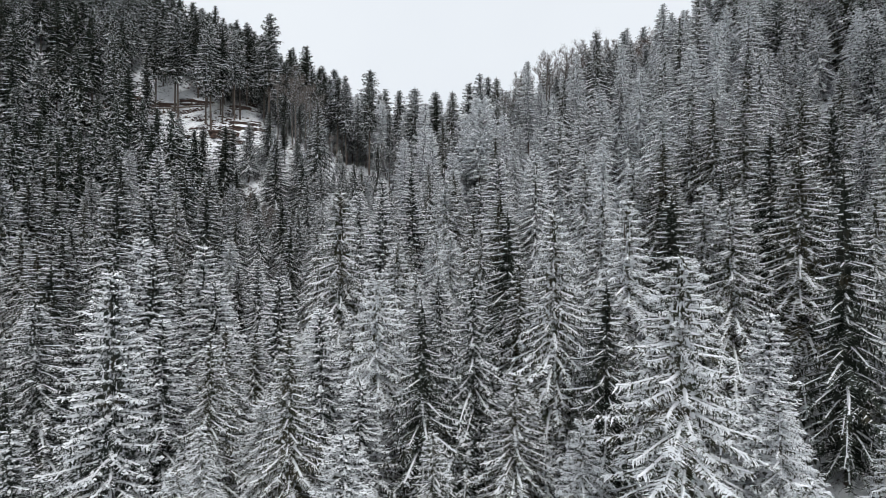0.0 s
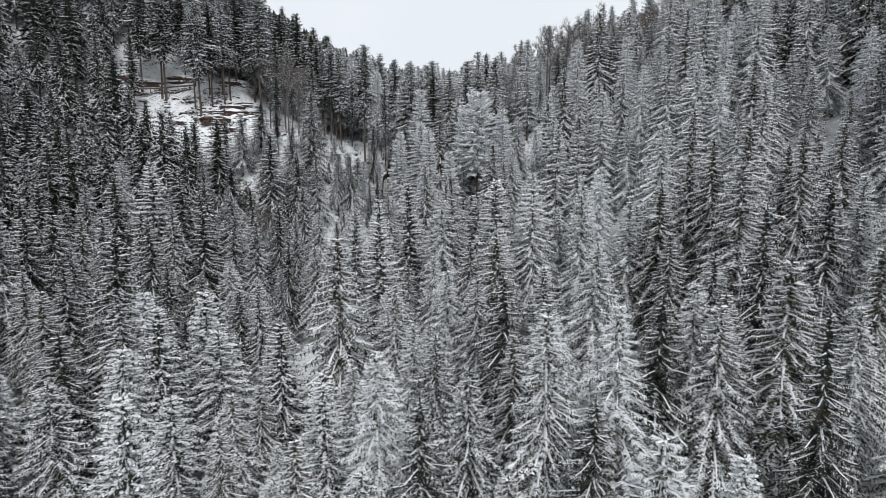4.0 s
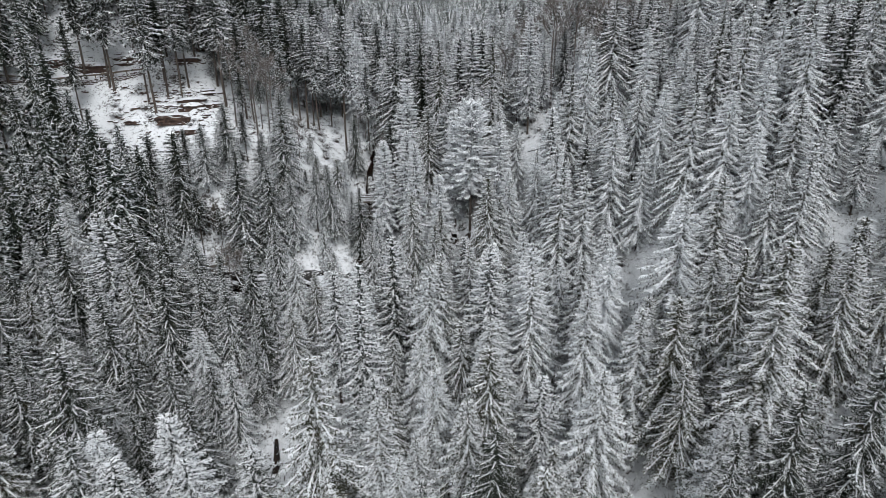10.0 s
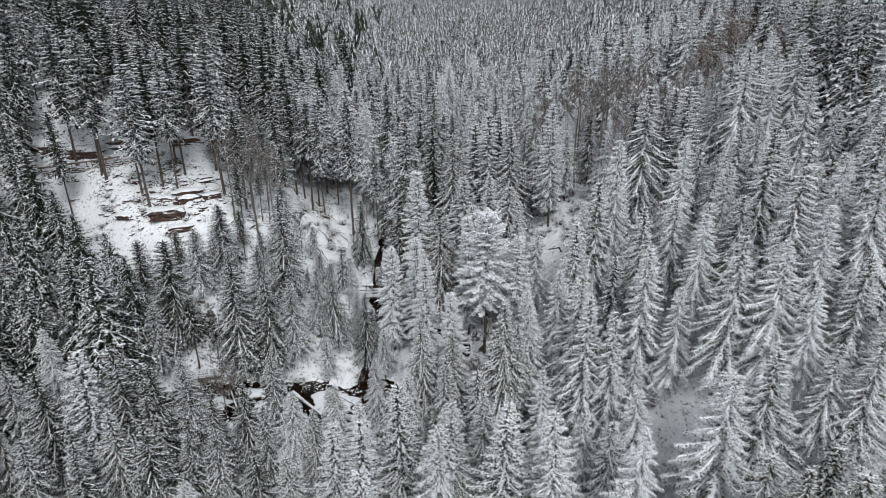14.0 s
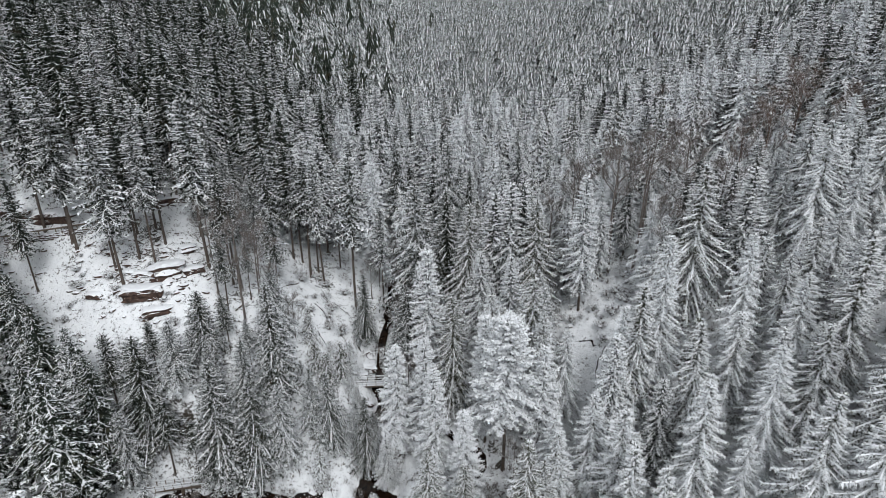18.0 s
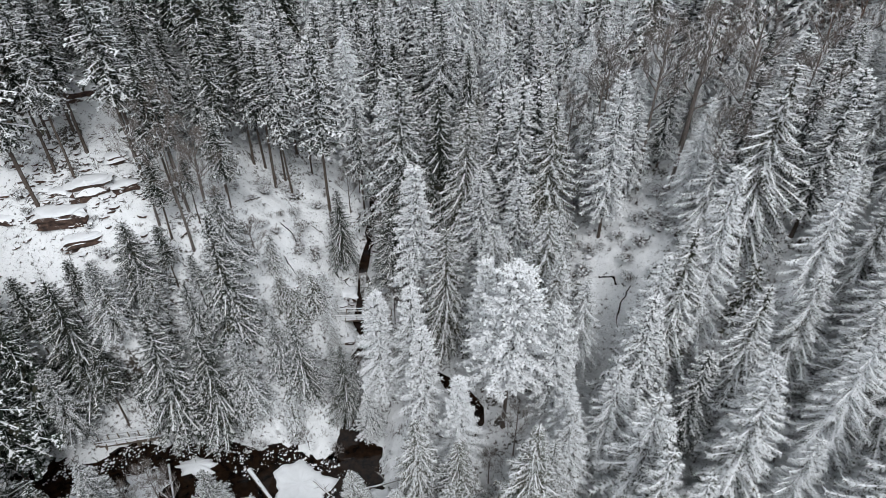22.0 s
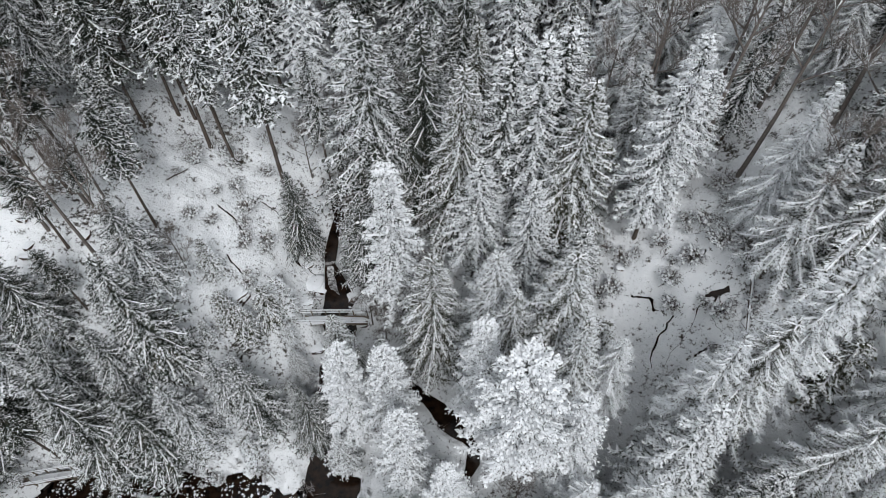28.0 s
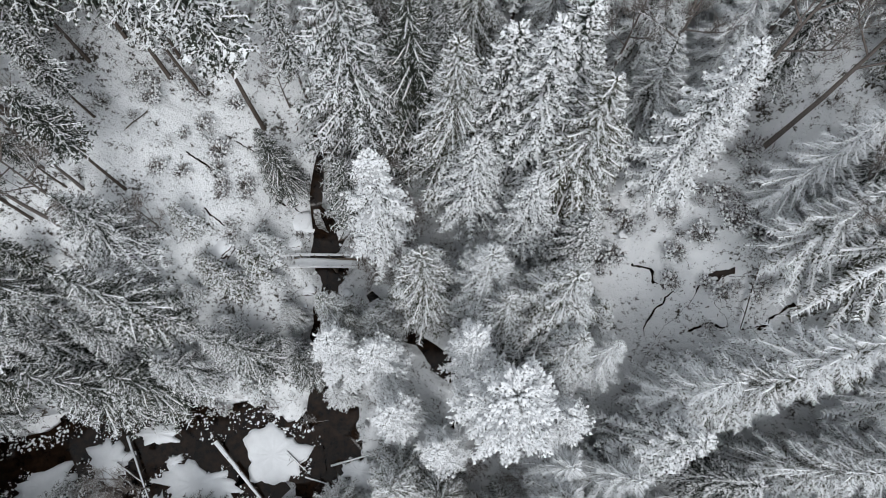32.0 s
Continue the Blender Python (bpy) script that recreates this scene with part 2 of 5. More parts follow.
RIVER = [(-62, 103, 21.6, 2.0), (-52, 105, 21.1, 2.6), (-45, 106.6, 20.7, 3.2), (-39, 107.6, 20.4, 3.8), (-33, 107.9, 20.2, 4.2), (-27, 107.9, 20.0, 4.4), (-21, 108.4, 19.8, 4.2), (-15, 109.2, 19.65, 3.4), (-12, 110, 19.6, 2.6)]
PUDDLE = [(-23.2, 87.5, 0, 0.2), (-22.4, 84, 0, 0.45), (-22.8, 80.5, 0, 0.2)]
SIDE = [(-7.0, 126.4, 26.6, 0.5), (-5.2, 124.7, 26.2, 0.6), (-2.5, 122.0, 25.7, 0.7), (0.1, 120.0, 25.2, 0.75), (2.7, 117.8, 24.0, 0.8), (4.7, 116.1, 23.0, 0.7), (3.9, 113.3, 20.6, 0.25), (2.3, 111.0, 18.0, 0.25), (-2, 107, 13.5, 0.25), (-8, 107, 13.0, 0.3)]
RILL = [(26.9, 125.6, 40.8, 0.2), (25.2, 125.2, 39.7, 0.3), (23.7, 123.9, 38.3, 0.32), (22.4, 122.0, 36.9, 0.35), (21.0, 118.8, 33.4, 0.45), (19.3, 115.0, 28.8, 0.5), (15.6, 108.3, 20.4, 0.5), (10, 100, 12.0, 0.5)]
RILL_B = [(31.3, 122.7, 41.4, 0.3), (29.3, 121.2, 39.4, 0.35), (27.2, 121.4, 38.6, 0.35), (26.2, 123.0, 38.8, 0.3), (25.2, 125.0, 39.4, 0.3)]


def wander(bed, sway, thin=1.0):
    """The same bed in short reaches that sway to and fro and vary in width."""
    out = []
    for a, b in zip(bed, bed[1:]):
        k = max(1, int(math.hypot(b[0] - a[0], b[1] - a[1]) / 1.3))
        d = Vector((b[0] - a[0], b[1] - a[1])).normalized()
        for i in range(k):
            p = [a[j] + (b[j] - a[j]) * i / k for j in range(4)]
            s = sway * (math.sin(p[1] * 1.9 + p[0]) + 0.7 * math.sin(p[0] * 2.7 - p[1] * 1.1)) * (0.4 + 0.6 * min(1, p[3]))
            out.append((p[0] - d.y * s, p[1] + d.x * s, p[2], p[3] * (thin * (1 + 0.35 * math.sin(p[0] * 3.1 + p[1] * 2.3)) if thin > 0.9 else thin * (0.25 + abs(1.3 * math.sin(p[0] * 0.9 + p[1] * 1.3))))))
    return out + [bed[-1]]


BECK, RIVER = wander(BECK, 0.5), wander(RIVER, 0.5)
SIDE, RILL, RILL_B = wander(SIDE, 0.3, 1.0), wander(RILL, 0.3, 1.0), wander(RILL_B, 0.3, 1.0)
STREAMS = [BECK, RIVER]


def ripple(x, y, size, seed):
    """Cheap rolling unevenness, vectorised: a sum of crossed waves."""
    a = np.zeros_like(x)
    r = np.random.RandomState(seed)
    for k in range(7):
        th, w, ph = r.uniform(0, 6.28), r.uniform(0.6, 1.9) / size, r.uniform(0, 6.28)
        a += np.sin((x * math.cos(th) + y * math.sin(th)) * w * 6.28 + ph + 1.3 * np.sin((x * math.sin(th) - y * math.cos(th)) * w * 4.1))
    return a / 7


def land(x, y, carve=True):
    """Height of the ground at x, y (arrays)."""
    x, y = np.atleast_1d(np.asarray(x, float)), np.atleast_1d(np.asarray(y, float))
    cols = cubic(LAND_Y, LAND_Z, y)
    xq = np.clip(x, LAND_X[0], LAND_X[-1])
    slope = np.gradient(cols, LAND_X, axis=1)
    i = np.clip(np.searchsorted(LAND_X, xq) - 1, 0, len(LAND_X) - 2)
    r = np.arange(len(xq))
    h = LAND_X[i + 1] - LAND_X[i]
    u = (xq - LAND_X[i]) / h
    z = ((2 * u**3 - 3 * u**2 + 1) * cols[r, i] + (u**3 - 2 * u**2 + u) * h * slope[r, i]
         + (3 * u**2 - 2 * u**3) * cols[r, i + 1] + (u**3 - u**2) * h * slope[r, i + 1])
    side = np.maximum(np.abs(x) - 110, 0)
    z = z + 75 * (1 - np.exp(-side * 0.3 / 75))
    far = np.maximum(y - 250, 0)
    ridge = 44 * (1 - np.exp(-far / 260)) * (0.8 + 0.2 * np.cos(x / 260 + 0.6))
    z = z + ridge * np.clip((900 - far) / 250, -0.6, 1) - np.clip(np.abs(x) / 500 - 0.2, 0, 0.6) * far * 0.03
    back = np.maximum(-y, 0)
    z = z - np.minimum(back * 0.12, 40)
    near = np.exp(-((x / 150) ** 2) - (((y - 110) / 160) ** 2))
    z = z + near * (0.9 * ripple(x, y, 16, 3) + 0.45 * ripple(x, y, 5.5, 5) + 0.2 * ripple(x, y, 2.4, 8)) + (1 - near) * 5 * ripple(x, y, 130, 9)
    if carve:
        # first build up the banks, then cut the beds
        for cut in (False, True):
            for bed in STREAMS:
                for (ax, ay, az, aw), (bx, by, bz, bw) in zip(bed, bed[1:]):
                    near_bed = (x > min(ax, bx) - 9) & (x < max(ax, bx) + 9) & (y > min(ay, by) - 9) & (y < max(ay, by) + 9)
                    if not near_bed.any():
                        continue
                    px, py = x[near_bed], y[near_bed]
                    t = np.clip(((px - ax) * (bx - ax) + (py - ay) * (by - ay)) / ((bx - ax) ** 2 + (by - ay) ** 2), 0, 1)
                    d = np.hypot(px - ax - t * (bx - ax), py - ay - t * (by - ay))
                    w, zb = aw + t * (bw - aw), az + t * (bz - az)
                    off = d - w * (1 + 0.35 * ripple(px, py, 1.7, 4))
                    floor = zb - 0.45 + 0.7 * np.clip(off / 0.6, 0, 1)
                    if cut:
                        z[near_bed] = np.minimum(z[near_bed], floor + np.maximum(off - 0.6, 0) * 1.25)
                    else:
                        z[near_bed] += np.clip((2.6 - off) / 1.6, 0, 1) * np.maximum(floor - z[near_bed], 0)
    return z


def settle(bed, depth):
    """The same bed with its water a little under the ground it runs through, never rising."""
    zs = np.minimum.accumulate(land([p[0] for p in bed], [p[1] for p in bed]) - depth)
    return [(x, y, float(z), w) for (x, y, _, w), z in zip(bed, zs)]


SIDE, PUDDLE = settle(SIDE, 0.2), settle(PUDDLE, 0.3)
STREAMS += [SIDE, PUDDLE]


def height(x, y):
    return float(land(x, y)[0])


def spaced(lo, hi, fine_lo, fine_hi, step, growth=1.16):
    """Grid lines: fine in the middle, ever wider towards the ends."""
    mid = list(np.arange(fine_lo, fine_hi + step / 2, step))
    s, v, after = step, fine_hi, []
    while v < hi:
        s *= growth
        v += s
        after.append(v)
    s, v, before = step, fine_lo, []
    while v > lo:
        s *= growth
        v -= s
        before.append(v)
    return np.array(before[::-1] + mid + after)


def mesh_from(name, verts, faces, mat=None, smooth=True):
    me = bpy.data.meshes.new(name)
    me.from_pydata(verts if isinstance(verts, list) else verts.tolist(), [], faces if isinstance(faces, list) else faces.tolist())
    if mat:
        me.materials.append(mat)
    if smooth:
        me.polygons.foreach_set("use_smooth", [True] * len(me.polygons))
    me.update()
    return me


gx, gy = spaced(-2600, 2600, -62, 48, 0.55, 1.10), spaced(-1500, 3400, 76, 154, 0.55, 1.09)
GX, GY = np.meshgrid(gx, gy)
GZ = land(GX.ravel(), GY.ravel())
nx, ny = len(gx), len(gy)
ix, iy = np.meshgrid(np.arange(nx - 1), np.arange(ny - 1))
c0 = (iy * nx + ix).ravel()
ground = new("ground", mesh_from("ground", np.column_stack([GX.ravel(), GY.ravel(), GZ]), np.column_stack([c0, c0 + 1, c0 + nx + 1, c0 + nx]), GROUND))
tagged(ground, "snow-covered forest floor with leaf litter showing through", "ground", kind="structure")

# ---- water ----


def ribbon(bed, name, label):
    v, f = [], []
    fine = []
    for (a, b) in zip(bed, bed[1:]):
        k = max(2, int(math.hypot(b[0] - a[0], b[1] - a[1]) / 0.8))
        fine += [tuple(a[j] + (b[j] - a[j]) * i / k for j in range(4)) for i in range(k)]
    fine.append(bed[-1])
    for i, (x, y, z, w) in enumerate(fine):
        p, q = fine[max(i - 1, 0)], fine[min(i + 1, len(fine) - 1)]
        dx, dy = q[0] - p[0], q[1] - p[1]
        d = math.hypot(dx, dy) or 1
        for s in (-1, -0.5, 0, 0.5, 1):
            v.append((x - dy / d * s * w * 1.25, y + dx / d * s * w * 1.25, z - 0.12 + 0.02 * math.sin(i * 1.7 + s * 5)))
        if i:
            o = i * 5
            f += [(o + j - 5, o + j - 4, o + j + 1, o + j) for j in range(4)]
    return tagged(new(name, mesh_from(name, v, f, WATER)), label, "water", kind="structure")


trickle_rnd = random.Random(61)


def trickle(bed, name, label, most=0.2):
    """A thin, broken run of meltwater and bare earth that lies in the snow, with a ragged edge."""
    v, f, fine = [], [], []
    for a, b in zip(bed, bed[1:]):
        k = max(2, int(math.hypot(b[0] - a[0], b[1] - a[1]) / 0.22))
        fine += [(a[0] + (b[0] - a[0]) * i / k, a[1] + (b[1] - a[1]) * i / k) for i in range(k)]
    sway, gate = 0.0, 1.0
    for i, (x, y) in enumerate(fine):
        p, q = fine[max(i - 1, 0)], fine[min(i + 1, len(fine) - 1)]
        d = math.hypot(q[0] - p[0], q[1] - p[1]) or 1
        nx_, ny_ = -(q[1] - p[1]) / d, (q[0] - p[0]) / d
        sway = sway * 0.88 + trickle_rnd.uniform(-0.14, 0.14)
        gate = min(1.0, max(-0.5, gate + trickle_rnd.uniform(-0.34, 0.34)))
        w0, w1 = (most * max(gate, 0) * trickle_rnd.uniform(0.2, 1.0) + 0.012 for _ in range(2))
        for s in (sway - w0, sway, sway + w1):
            v.append((x + nx_ * s, y + ny_ * s, 0))
        if i:
            o = i * 3
            f += [(o - 3, o - 2, o + 1, o), (o - 2, o - 1, o + 2, o + 1)]
    zs = land([p[0] for p in v], [p[1] for p in v]) + 0.07
    me = mesh_from(name, [(p[0], p[1], float(z)) for p, z in zip(v, zs)], f, WATER)
    return tagged(new(name, me), label, "water", kind="structure")


ribbon(BECK, "water_beck", "dark peaty mountain stream with a small waterfall and pool")
ribbon(RIVER, "water_river", "dark slow river between snowy banks")
ribbon(SIDE, "water_side_stream", "narrow dark brook cutting through the snow")
trickle(RILL, "water_rill", "thin dark rill winding down the snowy clearing", 0.42)
for k, line in enumerate([[(24.6, 124.7), (26.4, 125.4), (28.0, 124.9)], [(22.4, 124.4), (21.2, 122.6), (20.8, 120.6)], [(24.2, 121.0), (25.8, 121.6), (27.4, 121.0)], [(19.2, 127.0), (20.4, 126.2), (20.8, 124.8)],
                          [(-24.4, 136.6), (-22.2, 135.9), (-20.8, 134.2)], [(-20.6, 139.2), (-18.8, 138.6), (-17.2, 137.2)], [(-22.8, 131.8), (-21.2, 130.6), (-20.6, 129.0)], [(-17.4, 134.6), (-15.6, 134.8), (-14.4, 133.8)], [(-47.4, 125.2), (-46.4, 123.4), (-46.0, 121.4), (-44.8, 119.0)]]):
    trickle(line, "water_trickle", "dark crack of meltwater and earth in the snow", 0.13)
ribbon(PUDDLE, "water_puddle", "dark pool of a brook under the trees")
trickle(RILL_B, "water_rill_branch", "thin dark branch of the rill beside a fallen log", 0.38)

# ---- trees ----


def part(name, me, parent, label=""):
    ob = new(name, me)
    ob.parent = parent
    return tagged(ob, label)


def tube_rings(points, radii, sides=6):
    """A tapered tube through the points: vertices and faces."""
    v, f = [], []
    for i, (p, r) in enumerate(zip(points, radii)):
        a, b = points[max(i - 1, 0)], points[min(i + 1, len(points) - 1)]
        d = (Vector(b) - Vector(a)).normalized()
        s = d.orthogonal().normalized()
        t = d.cross(s)
        for k in range(sides):
            c = 2 * math.pi * k / sides
            v.append(tuple(Vector(p) + s * math.cos(c) * r + t * math.sin(c) * r))
        if i:
            o = i * sides
            f += [(o - sides + k, o - sides + (k + 1) % sides, o + (k + 1) % sides, o + k) for k in range(sides)]
    return v, f


def add_tube(v, f, points, radii, sides):
    a, b = tube_rings(points, radii, sides)
    o = len(v)
    v += a
    f += [tuple(o + i for i in q) for q in b]


def trunk_mesh(name, H, r, seed, mat):
    rnd = random.Random(seed)
    lean = rnd.uniform(-0.012, 0.012), rnd.uniform(-0.012, 0.012)
    pts = [(lean[0] * z + 0.05 * math.sin(z * 0.5 + seed), lean[1] * z, z) for z in [-1.2, 0, 0.5, H * 0.2, H * 0.45, H * 0.7, H * 0.9, H]]
    rad = [r * 1.6, r * 1.35, r * 1.05, r * 0.9, r * 0.7, r * 0.4, r * 0.15, 0.01]
    v, f = tube_rings(pts, rad, 7)
    return mesh_from(name, v, f, mat)


KNOB_DIR = np.array([(1, 0.1, 0), (0, 1, -0.1), (-1, 0, 0), (0.1, -1, -0.1), (0.1, 0.1, 1)])
KNOB_TRI = np.array([(0, 1, 4), (1, 2, 4), (2, 3, 4), (3, 0, 4)])
LUMP_DIR = np.array([(1, 0, 0), (-0.5, 0.87, 0), (-0.5, -0.87, 0), (0.1, 0.1, 1), (0, 0, -0.35)])
LUMP_TRI = np.array([(0, 1, 3), (1, 2, 3), (2, 0, 3), (1, 0, 4), (2, 1, 4), (0, 2, 4)])


def conifer_meshes(name, seed, H, base, reach, profile, rise, droop, gap, per, nseg, snow_share, hang, lumps, twigs=2, twig=0.34, ragged=0.24, core=0.42, load=1.0, ridge=1.0, clump=1.0, tuft=0.0, needles=None, snow=None):
    """The crown of a conifer as two meshes: the needle boughs, and the snow that lies on them.
    base: height of the lowest boughs; reach: length of the longest; profile: how the crown tapers; twigs: side twigs per joint and side;
    lumps: snow clumps per joint; load, ridge, clump: size of the snow on twigs, along boughs and in clumps; tuft: upright needle tufts."""
    r = np.random.RandomState(seed)
    zs, z = [], base
    while z < H - 0.25:
        zs.append(z)
        z += gap * r.uniform(0.7, 1.3) * (0.55 + 0.6 * (1 - (z - base) / (H - base)))
    rows = []
    lop = r.uniform(0, 6.28, 2)
    for z in zs:
        q = 1 - (z - base) / (H - base)
        n = max(3, int(round(per * (0.65 + 0.45 * q) + r.uniform(-0.7, 0.7))))
        a0 = r.uniform(0, 6.28)
        for k in range(n):
            low = min(1.0, (z - base) / (0.14 * (H - base)) * 0.5 + 0.5)
            a = a0 + 6.283 * (k + r.uniform(-0.3, 0.3)) / n
            uneven = 1 + 0.12 * math.sin(a + lop[0]) + 0.10 * math.sin(2 * a + z * 0.5 + lop[1])
            L = reach * (q ** profile) * low * uneven * r.uniform(1 - ragged * 1.6, 1 + ragged) + 0.34
            rows.append((z + r.uniform(-0.2, 0.2) * gap, a, L, q))
    rows = np.array(rows)
    z, a, L, q = rows.T
    B = len(z)
    out = np.column_stack([np.cos(a), np.sin(a), np.zeros(B)])
    side = np.column_stack([-np.sin(a), np.cos(a), np.zeros(B)])
    up = np.array([0, 0, 1.0])
    rs = rise * (1.15 - q) * 1.6 + r.uniform(-0.08, 0.08, B)
    dr = droop * (0.35 + q) + r.uniform(-0.08, 0.08, B)
    bend = r.uniform(-0.16, 0.16, B)
    u = np.linspace(0.0, 1.0, nseg + 1)
    node = []
    for w in u:
        zz = z + L * (rs * w - dr * w**1.7 + 0.28 * droop * w**4)
        node.append(out * (L * w)[:, None] + side * (L * bend * w * w)[:, None] + up * zz[:, None])
    nv, nf, sv, sf, outer = [], [], [], [], []
    nc = sc = 0

    def tri(p, b, c, into_v, into_f, count, at=None):
        k = len(p)
        if at:
            outer.extend(np.full(k, x) for x in at)
        into_v += [p, b, c]
        i = np.arange(k) + count
        into_f.append(np.column_stack([i, i + k, i + 2 * k]))
        return count + 3 * k

    broad = np.sqrt(L)
    for i in range(nseg):
        w = (u[i] + u[i + 1]) / 2
        p0, p1 = node[i], node[i + 1]
        # the bough itself: a dark strip of needles
        half = (0.05 + 0.035 * broad * (1.1 - 0.7 * w))[:, None]
        nc = tri(p0 - side * half, p0 + side * half, p1, nv, nf, nc, (u[i], u[i], u[i + 1]))
        for s in (-1, 1):
            for g in range(twigs):
                t = (g + r.uniform(0.2, 0.9, B)[:, None]) / twigs
                foot = p0 + (p1 - p0) * t
                tl = twig * broad * (1.05 - 0.5 * w) * r.uniform(0.6, 1.3, B) + 0.06
                if i == 0:
                    tl = tl * 0.5
                fwd = r.uniform(0.45, 1.0, B) * tl
                dip = tl * (hang * r.uniform(0.3, 1.5, B))
                tip = foot + out * fwd[:, None] + side * (s * tl)[:, None] - up * dip[:, None]
                along = (p1 - p0) * (0.42 / twigs * r.uniform(0.8, 1.3, (B, 1)))
                nc = tri(foot - along, foot + along, tip, nv, nf, nc, (u[i] * 0.9, u[i + 1] * 0.9, min(1.0, u[i + 1] + 0.25)))
                # twigs that hang under the bough, farther in
                if hang > 0.25 and (i + g + s) % 3 == 0:
                    low = foot + side * (s * tl * 0.35)[:, None] - up * (tl * r.uniform(0.5, 1.2, B) * (0.6 + hang))[:, None]
                    nc = tri(foot - along, foot + along, low, nv, nf, nc, (u[i] * 0.8, u[i + 1] * 0.8, 0.4))
                if tuft:
                    high = foot + (out * r.uniform(-0.5, 0.9, (B, 1)) + side * (s * r.uniform(0, 0.7, (B, 1))) + up * r.uniform(0.4, 1.0, (B, 1))) * (tl * tuft)[:, None]
                    nc = tri(foot - along * 0.6, foot + along * 0.6, high, nv, nf, nc, (0.5, 0.5, 1.0))
                # snow along the twig, narrower than it
                keep = r.uniform(0, 1, B) < snow_share * (0.4 + 0.5 * w)
                k = keep.sum()
                if k:
                    m = foot[keep] + up * 0.04
                    t2 = m + (tip[keep] - foot[keep]) * r.uniform(0.55, 1.0, (k, 1))
                    wd = along[keep] * np.minimum(0.9, load * r.uniform(0.25, 0.75, (k, 1)))
                    sc = tri(m - wd, m + wd, t2, sv, sf, sc)
        # rounded clumps of snow
        for c in range(lumps if i else 0):
            keep = r.uniform(0, 1, B) < snow_share
            k = keep.sum()
            if not k:
                continue
            s = r.uniform(-1, 1, k) * (0.25 if c == 0 else 1.0)
            tl = twig * broad[keep] * (1.0 - 0.5 * w)
            cen = p1[keep] + side[keep] * (s * tl)[:, None] + out[keep] * (r.uniform(-0.5, 0.5, k) * L[keep] / nseg + np.abs(s) * tl * 0.5)[:, None] + up * (0.03 + r.uniform(-0.05, 0.10, k) - np.abs(s) * tl * hang * 0.6)[:, None]
            size = clump * (0.07 + 0.045 * broad[keep]) * r.uniform(0.45, 1.45, k) * (1.1 - 0.3 * w)
            for d in KNOB_DIR:
                jit = r.uniform(0.65, 1.35, (k, 1))
                sv.append(cen + (out[keep] * d[0] * 1.25 + side[keep] * d[1] * 0.9 + up * (d[2] * 0.8 - 0.2 * abs(d[0]))) * size[:, None] * jit)
            j = np.arange(k) + sc
            for t in KNOB_TRI:
                sf.append(np.column_stack([j + t[0] * k, j + t[1] * k, j + t[2] * k]))
            sc += 5 * k
    # ridges of snow, unbroken along the boughs
    laden = r.uniform(0, 1, B) < 0.3 + 0.72 * snow_share
    k = laden.sum()
    begin, end = r.randint(0, 2, k), nseg - r.randint(0, 2, k)
    girth = ridge * (0.035 + 0.034 * broad[laden]) * r.uniform(0.65, 1.35, k)
    lane = side[laden]
    for i, w in enumerate(u):
        wd = (girth * (1.05 - 0.62 * w) * (0.6 if i == 0 else 1.0) * r.uniform(0.8, 1.2, k))[:, None]
        p = node[i][laden]
        sv += [p - lane * wd + up * 0.03, p + lane * wd + up * 0.03, p + up * (0.05 + 0.75 * wd)]
    j = np.arange(k)
    for i in range(nseg):
        on = j[(begin <= i) & (end > i)]
        o, m = sc + 3 * k * i, sc + 3 * k * (i + 1)
        for x, y in ((0, 2), (2, 1)):
            sf.append(np.column_stack([o + x * k + on, m + x * k + on, m + y * k + on]))
            sf.append(np.column_stack([o + x * k + on, m + y * k + on, o + y * k + on]))
    sc += 3 * k * (nseg + 1)
    # the dense inner needles round the stem: ragged skirts, one over the other
    tiers = max(6, int((H - base) / 1.1))
    for t in range(tiers):
        q0 = 1 - t / tiers
        zc = base + (H - base) * t / tiers
        rad = core * reach * q0 ** profile * min(1.0, 0.5 + t / tiers * 3) + 0.1
        n = 9
        ang = np.arange(2 * n) * math.pi / n + r.uniform(0, 6.28)
        rr = rad * np.where(np.arange(2 * n) % 2, 0.45, 1.15) * r.uniform(0.7, 1.25, 2 * n)
        ring = np.column_stack([rr * np.cos(ang), rr * np.sin(ang), zc - rr * (0.35 + droop * 0.5) + r.uniform(-0.3, 0.3, 2 * n)])
        nv.append(np.vstack([ring, [(0, 0, min(H - 0.1, zc + 2.0 * (H - base) / tiers))]]))
        # low values darken the inner needles, painted shade besides thinner snow
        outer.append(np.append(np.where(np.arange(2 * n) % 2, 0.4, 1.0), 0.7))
        i = np.arange(2 * n)
        nf.append(np.column_stack([nc + i, nc + (i + 1) % (2 * n), np.full(2 * n, nc + 2 * n)]))
        nc += 2 * n + 1
    # leader at the very top
    nv.append(np.array([(0.05, 0, H - 0.5), (-0.03, 0.05, H - 0.5), (-0.03, -0.05, H - 0.5), (0, 0, H + 0.25)]))
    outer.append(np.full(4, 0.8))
    nf.append(np.array([(0, 1, 3), (1, 2, 3), (2, 0, 3)]) + nc)
    crown = mesh_from(name + "_crown", np.vstack(nv), np.vstack(nf), needles, smooth=False)
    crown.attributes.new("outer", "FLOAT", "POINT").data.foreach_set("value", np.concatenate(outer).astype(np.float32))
    white = mesh_from(name + "_snow", np.vstack(sv), np.vstack(sf), snow, smooth=lumps > 0)
    return crown, white


